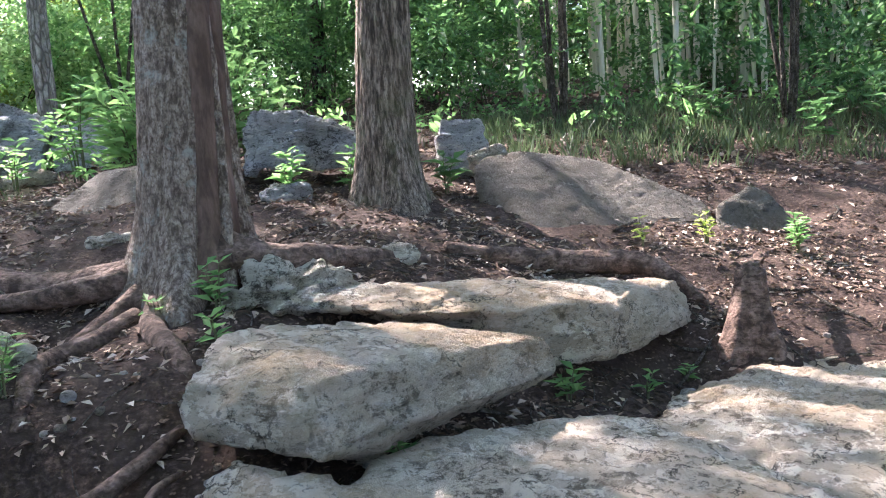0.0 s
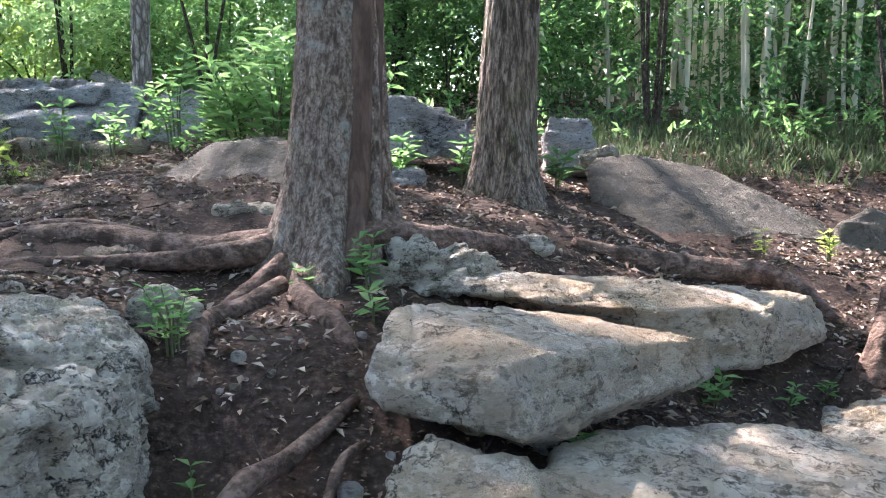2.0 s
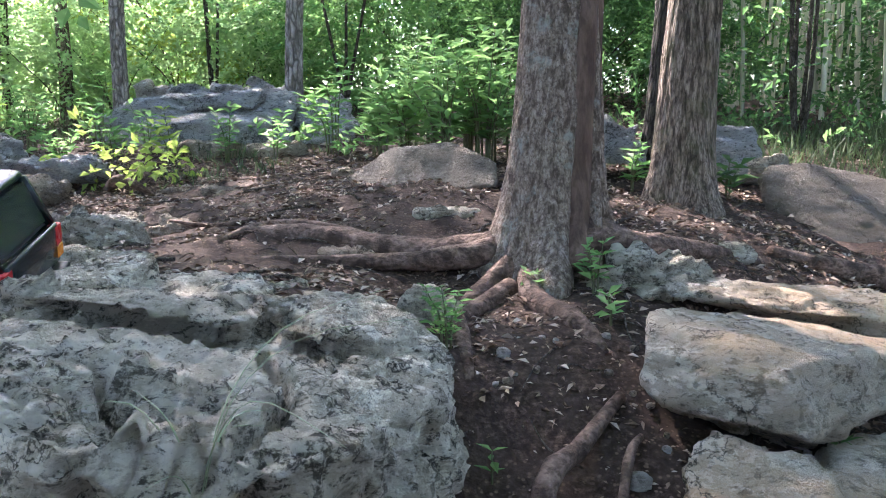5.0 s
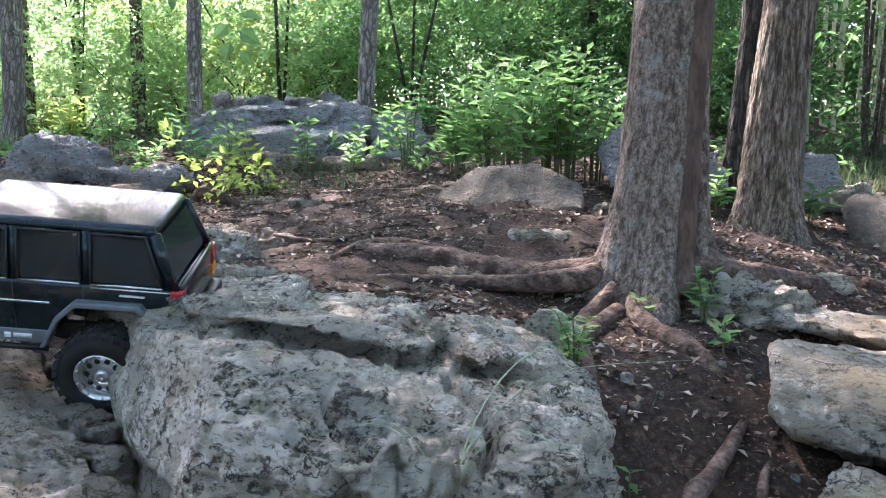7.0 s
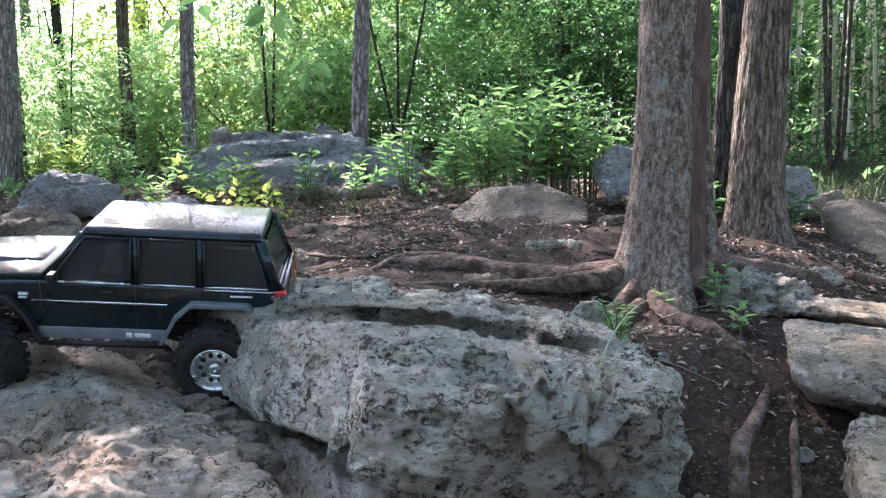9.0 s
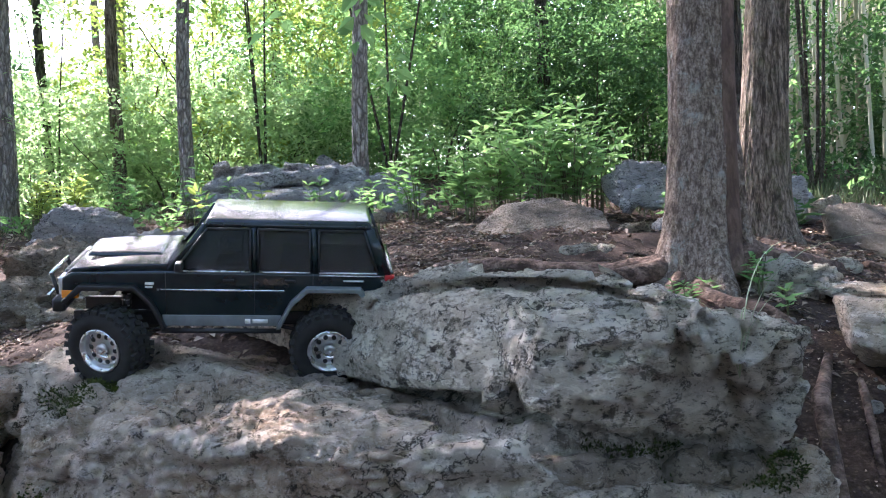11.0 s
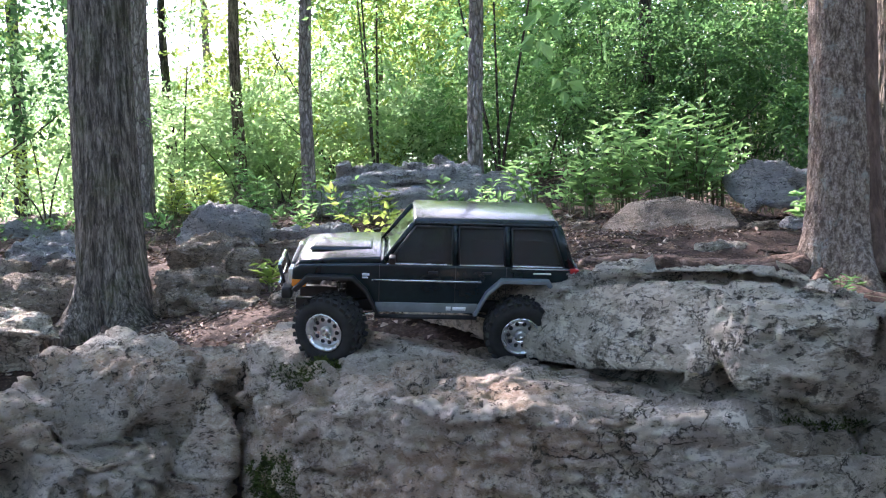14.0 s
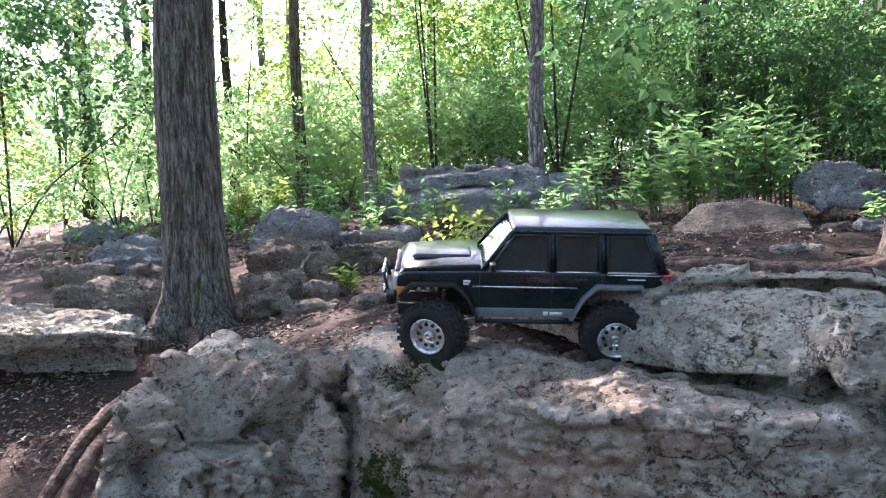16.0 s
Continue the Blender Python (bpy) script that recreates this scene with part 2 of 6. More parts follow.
def stone(name, dark, mid, light, lichen, stain, pits=1.0, lichen_at=0.56, stain_at=0.55, strata=(1, 1, 2.2), cracked=0.9, grain=1.0):
    """Weathered limestone: broad bleached and dark areas, crusty lichen, warm stains, pecked grain, pits and cracks."""
    m = Nodes(name)
    v = m.coords()
    vs = m.coords(strata)
    big = m.noise(2.4, 5, 0.62, v, 0.6)
    body = m.noise(5.0, 12, 0.74, vs, 0.5)
    fine = m.noise(52, 9, 0.78, vs)
    c = m.ramp(body, (0.33, tuple(0.5 * x + 0.5 * y for x, y in zip(dark, mid))), (0.45, mid), (0.56, mid), (0.68, light))
    # crusts with ragged edges
    ragged = m.maths("MULTIPLY", m.maths("SUBTRACT", fine, 0.5), 0.6)
    crust = m.maths("ADD", m.noise(16, 7, 0.66, vs, 0.6), ragged)
    c = m.mix(m.maths("MULTIPLY", m.ramp(crust, (lichen_at - 0.02, 0.0), (lichen_at + 0.015, 1.0)), m.ramp(m.noise(2.2, 5, 0.65, v), (0.38, 0.15), (0.60, 0.95))), c, lichen)
    grime = m.maths("ADD", m.noise(11, 9, 0.70, m.coords((1.3, 1.3, 1.0)), 0.9), ragged)
    c = m.mix(m.maths("MULTIPLY", m.ramp(grime, (0.40, 0.95), (0.455, 0.0)), m.ramp(m.noise(3.2, 5, 0.6, v), (0.36, 1.0), (0.62, 0.45))), c, dark)
    st = m.maths("MULTIPLY", m.ramp(m.noise(1.7, 6, 0.62, vs, 0.8), (stain_at - 0.06, 0.0), (stain_at + 0.10, 0.8)), m.ramp(m.noise(20, 6, 0.7, v), (0.35, 0.35), (0.6, 1.0)))
    c = m.mix(st, c, stain)
    # pecked grain: small dark hollows and pale knobs
    peck = m.noise(30, 8, 0.74, vs, 0.5)
    c = m.mix(m.ramp(peck, (0.385, 0.9 * grain), (0.435, 0.0)), c, tuple(x * 0.55 for x in dark))
    c = m.mix(m.ramp(peck, (0.565, 0.0), (0.62, 0.75 * grain)), c, light)
    c = m.mix(m.ramp(fine, (0.36, 0.7 * grain), (0.45, 0.0)), c, tuple(x * 0.75 for x in dark))
    c = m.mix(m.ramp(m.noise(95, 5, 0.72, v), (0.55, 0.0), (0.64, 0.6 * grain)), c, light)
    warp = m.add("ShaderNodeTexNoise", Scale=4.0, Detail=7.0, Roughness=0.68)
    m.put(warp, "Vector", v)
    push = m.add("ShaderNodeVectorMath", **{"0": warp.outputs["Color"], "1": (0.40, 0.40, 0.28)})
    push.operation = "MULTIPLY"
    bent = m.add("ShaderNodeVectorMath", **{"0": v, "1": push.outputs[0]})
    crack = m.maths("MULTIPLY", m.ramp(m.voronoi(3.2, bent.outputs[0], "DISTANCE_TO_EDGE"), (0.003, 1.0), (0.012, 0.0)), m.ramp(m.noise(2.4, 4, 0.6, v), (0.44, 0.0), (0.54, 1.0)))
    crack = m.maths("MULTIPLY", crack, cracked)
    c = m.mix(crack, c, tuple(x * 0.2 for x in dark))
    pit = m.ramp(m.voronoi(28, m.mix(0.25, v, m.add("ShaderNodeTexNoise", Scale=7.0).outputs["Color"])), (0.0, 0.0), (0.32, 1.0))
    pit = m.mix(m.ramp(m.noise(3.5, 4, 0.6, v), (0.48, 0.0), (0.6, 1.0)), (1, 1, 1), pit)
    chip = m.voronoi(22, m.mix(0.3, vs, m.add("ShaderNodeTexNoise", Scale=5.0).outputs["Color"]))
    m.bump((big, 0.5, 0.05), (body, 0.4, 0.06), (m.maths("SUBTRACT", 1.0, crack), 1.0, 0.03), (chip, 0.45, 0.03), (pit, 0.9 * pits, 0.025), (grime, 0.7, 0.03), (peck, grain, 0.03), (fine, 1.0, 0.014), (m.noise(140, 6, 0.7, v), 0.7, 0.005))
    return m.done(c, m.ramp(fine, (0.3, 0.75), (0.7, 0.95)), 0.0, 0.2)


def bark_stuff(name, dark, mid, light, patch=0.0, freq=34.0, stretch=0.16, moss=0.0, furrow=0.85):
    m = Nodes(name)
    v = m.coords((1, 1, stretch))
    p = m.coords()
    n = m.noise(freq, 6, 0.65, v, 0.4)
    r = m.noise(freq * 2.2, 5, 0.6, m.coords((1, 1, stretch * 2)))
    c = m.ramp(n, (0.38, dark), (0.5, mid), (0.63, light))
    bent = m.add("ShaderNodeVectorMath", **{"0": v})
    bent.operation = "ADD"
    wav = m.add("ShaderNodeTexNoise", Scale=freq * 0.5, Detail=3.0)
    m.put(wav, "Vector", v)
    shift = m.add("ShaderNodeVectorMath", **{"0": wav.outputs["Color"], "1": (0.035, 0.035, 0.035)})
    shift.operation = "MULTIPLY"
    m.put(bent, "1", shift.outputs[0])
    plate = m.ramp(m.voronoi(freq * 1.3, bent.outputs[0], "DISTANCE_TO_EDGE"), (0.0, 0.0), (0.22, 1.0))
    c = m.mix(m.ramp(plate, (0.05, furrow), (0.6, 0.0)), c, tuple(x * 0.6 for x in dark))
    c = m.mix(m.ramp(r, (0.38, 0.75), (0.52, 0.0)), c, dark)
    if patch:
        blot = m.maths("MULTIPLY", m.ramp(m.noise(14, 5, 0.65, p, 0.6), (0.56, 0.0), (0.66, 1.0)), m.ramp(m.noise(60, 4, 0.6, p), (0.4, 0.2), (0.6, 1.0)))
        c = m.mix(m.maths("MULTIPLY", blot, patch), c, (0.34, 0.34, 0.30))
    if moss:
        g = m.ramp(m.noise(7, 5, 0.65, p), (0.5, 0.0), (0.64, moss))
        c = m.mix(g, c, (0.07, 0.09, 0.02))
    m.bump((plate, furrow, 0.02), (n, 0.8, 0.015), (r, 0.8, 0.008), (m.noise(220, 4, 0.6, p), 0.3, 0.002))
    return m.done(c, 0.9, 0.0, 0.2)


def leaf_stuff(name, dark, mid, light, through=0.5, rough=0.5, patches=1.2):
    """Leaves: per-leaf colours, with a broad change from clump to clump, lit through from behind."""
    m = Nodes(name)
    geo = m.add("ShaderNodeNewGeometry")
    c = m.ramp(geo.outputs["Random Per Island"], (0.05, dark), (0.5, mid), (0.95, light))
    c = m.mix(m.ramp(m.noise(patches, 3, 0.55, m.coords()), (0.42, 0.0), (0.62, 0.55)), c, light)
    m.done(c, rough, 0.0, 0.3)
    tr = m.add("ShaderNodeBsdfTranslucent", Color=m.mix(0.5, c, tuple(min(1, x * y) for x, y in zip(light, (1.12, 1.22, 1.2)))))
    mx = m.add("ShaderNodeMixShader", Fac=through)
    m.tree.links.new(m.bsdf.outputs[0], mx.inputs[1])
    m.tree.links.new(tr.outputs[0], mx.inputs[2])
    m.tree.links.new(mx.outputs[0], m.out.inputs["Surface"])
    return m.mat

# ---- surfaces ----
GREY_STONE = stone("grey_limestone", (0.055, 0.047, 0.035), (0.546, 0.475, 0.367), (0.756, 0.675, 0.545), (0.900, 0.840, 0.714), (0.378, 0.290, 0.169), 1.2, 0.53, 0.58)
TAN_STONE = stone("tan_limestone", (0.078, 0.062, 0.045), (0.567, 0.480, 0.371), (0.756, 0.655, 0.526), (0.900, 0.830, 0.714), (0.588, 0.420, 0.254), 0.8, 0.54, 0.54, grain=0.6)
LEDGE_STONE = stone("ledge_limestone", (0.072, 0.055, 0.038), (0.58, 0.495, 0.395), (0.80, 0.70, 0.575), (0.861, 0.770, 0.649), (0.525, 0.345, 0.221), 1.0, 0.55, 0.54, (1, 1, 1.7))
BLUE_STONE = stone("blue_grey_limestone", (0.085, 0.084, 0.084), (0.441, 0.440, 0.437), (0.630, 0.625, 0.616), (0.735, 0.700, 0.639), (0.315, 0.270, 0.216), 0.8, 0.60, 0.6, (1, 1, 3.0))
DULL_STONE = stone("dull_brown_stone", (0.065, 0.053, 0.040), (0.357, 0.295, 0.226), (0.546, 0.460, 0.362), (0.693, 0.620, 0.517), (0.357, 0.250, 0.164), 0.5, 0.59, 0.54, (1, 1, 2.0))
SMOOTH_STONE = stone("smooth_grey_stone", (0.072, 0.063, 0.050), (0.210, 0.187, 0.153), (0.315, 0.282, 0.233), (0.441, 0.405, 0.343), (0.221, 0.175, 0.127), 0.2, 0.62, 0.58, (1, 1, 1.2), 0.3, 0.3)


def soil():
    m = Nodes("leaf_strewn_soil")
    v = m.coords()
    n = m.noise(9, 6, 0.65, v)
    f = m.noise(60, 6, 0.7, v)
    c = m.ramp(f, (0.3, (0.016, 0.010, 0.008)), (0.5, (0.040, 0.026, 0.020)), (0.70, (0.13, 0.088, 0.068)))
    c = m.mix(m.ramp(n, (0.42, 0.0), (0.62, 0.7)), c, (0.070, 0.048, 0.037))
    bits = m.voronoi(75, v)
    c = m.mix(m.maths("MULTIPLY", m.ramp(bits, (0.18, 0.8), (0.30, 0.0)), m.ramp(m.noise(4, 4, 0.6, v), (0.45, 0.15), (0.6, 0.8))), c, (0.24, 0.17, 0.12))
    m.bump((n, 0.6, 0.03), (f, 0.7, 0.012), (bits, 0.35, 0.006), (m.noise(200, 4, 0.6, v), 0.4, 0.003))
    return m.done(c, 0.95, 0.0, 0.15)


SOIL = soil()

# ---- the ground: one sheet, fine near the path and coarse far off ----
GULLY = [(-.48, 1.30, .19), (-.50, 1.42, .25), (-.73, 1.55, .33), (-.52, 1.61, .33), (-.67, 1.77, .37), (-.90, 1.83, .36), (-.1, 1.3, .15), (.1, 1.6, .13),
         (.31, 1.9, .11), (.59, 2.08, .08), (.8, 2.2, .15), (-.70, 1.02, .02), (-.62, .7, -.08), (-.74, 1.28, .19), (-.5, .2, -.12), (0, .3, -.05), (.7, .8, 0)]
BANK = [(1.0, 2.5, .22), (.9, 2.75, .30), (1.2, 2.9, .30), (.5, 2.7, .33), (0, 2.4, .42), (-.15, 2.3, .45), (-.65, 2.15, .45), (-.2, 2.8, .53), (-.3, 3.0, .55),
        (.35, 2.85, .41), (.5, 3.8, .60), (1.2, 3.4, .40), (2, 3, .30), (2, 2, .10), (1.5, 4, .55), (-1, 3.8, .68), (-.5, 4.2, .70)]
TERRACE = [(-1.2, 1.9, .44), (-1.5, 1.6, .47), (-1.1, 1.4, .42), (-2.264, 2.403, 0.387), (-2.740, 1.775, 0.305), (-1.0, 2.4, .50), (-1.5, 2.5, .52), (-1.1, 2.95, .60), (-1.8, 3.0, .57),
           (-2.548, 3.726, 0.513), (-2.651, 3.216, 0.493), (-3.628, 2.593, 0.242), (-3.049, 2.372, 0.344), (-3.624, 3.103, 0.506), (-4.541, 2.823, 0.426), (-3.665, 2.083, 0.129), (-3.749, 3.658, 0.546), (-2.483, 1.373, 0.281)]
WOOD = [(-4.328, 4.748, 0.712), (-3.112, 4.480, 0.741), (-1.963, 4.382, 0.695), (-5.668, 7.142, 0.928), (-10.6, 11.5, .9), (-7.552, 7.672, 0.981), (-1.848, 7.507, 1.177), (2, 7, .95), (5, 5, .8), (5, 10, 1.2), (0, 15, 1.6),
        (-10, 20, 1.1), (10, 15, 1.5), (-15, 5, .6), (8, 0, .2), (0, -5, -.6), (-8, -4, -.3), (-2.4, .1, -.60), (-1.3, -.4, -.62), (-1.5, -1.2, -.60), (-3.0, .9, -.35), (-5.187, 1.087, -0.090), (-20, 30, 1.0), (20, 30, 2.0), (0, 40, 2.0)]
_c = np.array(GULLY + BANK + TERRACE + WOOD)
_k = np.sqrt(((_c[:, None, :2] - _c[None, :, :2]) ** 2).sum(2) + 0.0025)
_n = len(_c)
_w = np.linalg.solve(np.block([[_k, np.ones((_n, 1))], [np.ones((1, _n)), np.zeros((1, 1))]]), np.r_[_c[:, 2], 0])


def lay(xy):
    """Height of the ground at the rows of xy."""
    xy = np.atleast_2d(np.asarray(xy, float))[:, :2]
    out = np.empty(len(xy))
    for i in range(0, len(xy), 20000):
        d = np.sqrt(((xy[i:i + 20000, None, :] - _c[None, :, :2]) ** 2).sum(2) + 0.0025)
        out[i:i + 20000] = d @ _w[:-1] + _w[-1]
    far = np.clip((np.hypot(xy[:, 0], xy[:, 1] - 2) - 30) / 20, 0, 1)
    p = np.c_[xy, np.zeros(len(xy))]
    near = 1 - np.clip(np.hypot(xy[:, 0] + 1, xy[:, 1] - 2) / 14, 0, 1)
    bumps = 0.020 * fbm(p * 2.3, 3) + 0.011 * fbm(p * 9, 3) + near * 0.005 * fbm(p * 32, 2)
    return (out + bumps) * (1 - far) + 1.5 * far


def axis(lo, hi, step, reach, growth=1.13):
    mid = list(np.arange(lo, hi, step))
    s, a, b = step, [lo], [mid[-1]]
    while a[-1] > -reach:
        s *= growth
        a.append(a[-1] - s)
    s = step
    while b[-1] < reach:
        s *= growth
        b.append(b[-1] + s)
    return np.array(a[:0:-1] + mid + b[1:])


gx, gy = axis(-4.3, 1.9, 0.02, 900), axis(-0.2, 4.6, 0.02, 900)
_x, _y = np.meshgrid(gx, gy)
_xy = np.c_[_x.ravel(), _y.ravel()]
_i = np.arange((len(gy) - 1) * (len(gx) - 1))
_r, _q = _i // (len(gx) - 1), _i % (len(gx) - 1)
_f = np.stack([_r * len(gx) + _q, _r * len(gx) + _q + 1, (_r + 1) * len(gx) + _q + 1, (_r + 1) * len(gx) + _q], 1)
ground = tagged(new("ground", mesh_of("ground", np.c_[_xy, lay(_xy)], _f, SOIL)), "reddish-brown forest soil strewn with dry leaves and twigs", "ground", kind="structure")


def ground_at(x, y):
    return float(lay([(x, y)])[0])


# ---- rocks ----
def along_line(v, nrm, line):
    """Distance of the rows of v from a bent line that lies on or near the skin, along the skin."""
    best = np.full(len(v), 9.0)
    line = np.asarray(line, float)
    for a, b in zip(line[:-1], line[1:]):
        t = np.clip(((v - a) @ (b - a)) / ((b - a) @ (b - a)), 0, 1)
        off = v - a - t[:, None] * (b - a)
        deep = (off * nrm).sum(1)
        s = np.linalg.norm(off - nrm * deep[:, None], axis=1) + np.clip(np.abs(deep) - 0.05, 0, 1)
        best = np.minimum(best, s)
    return best


def chips(q, cell, tilt, step, crack, flat=1.0):
    """Displacement of broken stone: each cell of a jittered grid is a tilted plane of its own, parted from the next by a notch."""
    p = (q + 0.25 * cell * np.stack([fbm(q / cell * 0.9 + k * 9.1, 2) for k in range(3)], 1)) / cell * [1, 1, flat]
    i = np.floor(p).astype(np.int64)
    f1, f2, near, key = np.full(len(p), 9.0), np.full(len(p), 9.0), np.zeros((len(p), 3)), np.zeros(len(p), np.int64)
    for dx in (-1, 0, 1):
        for dy in (-1, 0, 1):
            for dz in (-1, 0, 1):
                c = i + [dx, dy, dz]
                h = _grad(c[:, 0], c[:, 1], c[:, 2])
                off = p - c - np.stack([(h & 255) / 255, ((h >> 8) & 255) / 255, ((h >> 16) & 255) / 255], 1)
                d = np.linalg.norm(off, axis=1)
                closer = d < f1
                f2 = np.where(closer, f1, np.minimum(f2, d))
                f1, near, key = np.where(closer, d, f1), np.where(closer[:, None], off, near), np.where(closer, h, key)
    g = np.stack([((key >> 3) & 127) / 63.5 - 1, ((key >> 10) & 127) / 63.5 - 1, ((key >> 17) & 127) / 63.5 - 1], 1)
    return cell * tilt * (near * g).sum(1) + step * (((key >> 5) & 255) / 127.5 - 1) - crack * np.exp(-((f2 - f1) / 0.06) ** 2)


def weather(v, nrm, size, rough, strata, seed, cracks, grooves=(), hollows=(), calm=None, flutes=0.0, holes=(), crag=0.0, facets=0.0):
    """Displaces a rock's skin: broad swells, bedding steps, knobs, pits, cracks, winding grooves, hollows and holes."""
    q = v + seed
    d = size * 0.026 * rough * fbm(q * (1.3 / size), 3)
    bed = np.c_[q[:, 0] * 2, q[:, 1] * 2, q[:, 2] * 26 + 1.2 * perlin(q * 5)]
    d += strata * 0.008 * perlin(bed) + strata * 0.005 * ridged(np.c_[q[:, 0] * 5, q[:, 1] * 5, q[:, 2] * 55], 2)
    d += rough * (0.011 * ridged(q * 8, 3) + 0.008 * np.tanh(7 * perlin(q * 6.5 + 11)) + 0.007 * fbm(q * 26, 3))
    pit = perlin(q * 21 + 40)
    d -= rough * 0.020 * np.clip(pit - 0.15, 0, 1) * 2
    d -= rough * 0.012 * np.clip(perlin(q * 44 + 7) - 0.1, 0, 1) * 2
    if flutes:
        d += flutes * (1 - np.abs(nrm[:, 2])) * (0.010 * ridged(np.c_[q[:, :2] * 9, q[:, 2] * 2.2], 2) + 0.004 * perlin(np.c_[q[:, :2] * 34, q[:, 2] * 6]))
    if crag:
        d += crag * (0.016 * ridged(q * 4.2 + 2, 4) + 0.008 * np.tanh(9 * perlin(np.c_[q[:, :2] * 3, q[:, 2] * 15])) + 0.006 * ridged(np.c_[q[:, :2] * 13, q[:, 2] * 40], 3))
        some = np.clip(0.6 + 1.6 * perlin(q * 2.3 + 9), 0, 1)
        d -= crag * 0.045 * some * np.clip(1 - 13 * np.abs(perlin(q * 3.4 + 31) + 0.06 * perlin(q * 22)), 0, 1) ** 0.5
        d -= crag * 0.020 * np.clip(1 - 8 * np.abs(perlin(np.c_[q[:, :2] * 7, q[:, 2] * 12] + 53)), 0, 1) * (1 - some)
    if facets:
        some = np.clip(0.45 + 1.3 * perlin(q * 2.1 + 77), 0.1, 1)
        d += facets * (chips(q, 0.24, 0.13, 0.013, 0.016 * some, 1.5) + some * chips(q, 0.08, 0.20, 0.006, 0.008, 1.8) + chips(q, 0.030, 0.26, 0.002, 0.003, 1.4))
    if calm is not None:
        d *= 1 - 0.75 * np.clip((nrm @ unit(np.array(calm)) - 0.55) / 0.3, 0, 1)
    d -= d.mean()
    wob = 0.012 * perlin(q * 13) + 0.006 * perlin(q * 37)
    for line, width, depth in grooves:
        s = np.abs(along_line(v, nrm, line) + 0.8 * wob)
        d -= depth * np.clip(1 - s / width, 0, 1) ** 0.7
    for centre, radius, depth in hollows:
        s = np.linalg.norm(v - np.array(centre), axis=1) / radius + 12 * wob
        d -= depth * np.exp(-s ** 6)
    for centre, radius, scale, depth in holes:
        near = np.clip(1.4 - np.linalg.norm(v - np.array(centre), axis=1) / radius, 0, 1)
        d -= depth * near * np.clip(perlin(q * scale + 3) * 2.6 - 0.25, 0, 1)
    out = v + nrm * d[:, None]
    for (px, py, pz), (nx, ny, nz), width, depth in cracks:
        n = unit(np.array([nx, ny, nz]))
        s = (v - [px, py, pz]) @ n + 0.02 * fbm(q * 7, 2)
        out -= nrm * (depth * np.exp(-(s / width) ** 2))[:, None]
    return out


def rock_mesh(name, chunks, voxel, material, rough=1.0, strata=1.0, seed=0.0, cracks=(), soften=3, **wear):
    """Hulls of a few corners each, melted into one skin and weathered."""
    bm = bmesh.new()
    for corners in chunks:
        vs = [bm.verts.new(c) for c in corners]
        res = bmesh.ops.convex_hull(bm, input=vs)
        bmesh.ops.delete(bm, geom=[g for g in set(res["geom_interior"] + res["geom_unused"]) if isinstance(g, bmesh.types.BMVert) and g.is_valid], context="VERTS")
    bmesh.ops.recalc_face_normals(bm, faces=bm.faces)
    me = bpy.data.meshes.new("cage")
    bm.to_mesh(me)
    bm.free()
    ob = new("cage", me)
    mod = ob.modifiers.new("melt", "REMESH")
    mod.mode, mod.voxel_size = "VOXEL", voxel
    fine = bpy.data.meshes.new_from_object(ob.evaluated_get(bpy.context.evaluated_depsgraph_get()))
    bpy.data.objects.remove(ob)
    n = len(fine.vertices)
    v = np.empty(n * 3)
    fine.vertices.foreach_get("co", v)
    v = v.reshape(-1, 3)
    e = np.empty(len(fine.edges) * 2, np.int64)
    fine.edges.foreach_get("vertices", e)
    e = e.reshape(-1, 2)
    count = np.bincount(e.ravel(), minlength=n)[:, None]
    for _ in range(soften):
        total = np.zeros((n, 3))
        for k in range(3):
            total[:, k] = np.bincount(e[:, 0], v[e[:, 1], k], n) + np.bincount(e[:, 1], v[e[:, 0], k], n)
        v = 0.4 * v + 0.6 * total / np.maximum(count, 1)
    fine.vertices.foreach_set("co", v.ravel())
    fine.update()
    nrm = np.empty(n * 3)
    fine.vertex_normals.foreach_get("vector", nrm)
    size = float(np.ptp(v, axis=0).max())
    v = weather(v, nrm.reshape(-1, 3), size, rough, strata, seed, cracks, **wear)
    fine.vertices.foreach_set("co", v.ravel())
    fine.polygons.foreach_set("use_smooth", np.full(len(fine.polygons), True))
    fine.materials.clear()
    fine.materials.append(material)
    fine.update()
    return fine


def rock(name, label, chunks, voxel, material, **how):
    return tagged(new(name, rock_mesh(name, chunks, voxel, material, **how)), label, "boulder" if "boulder" in name else "rock")


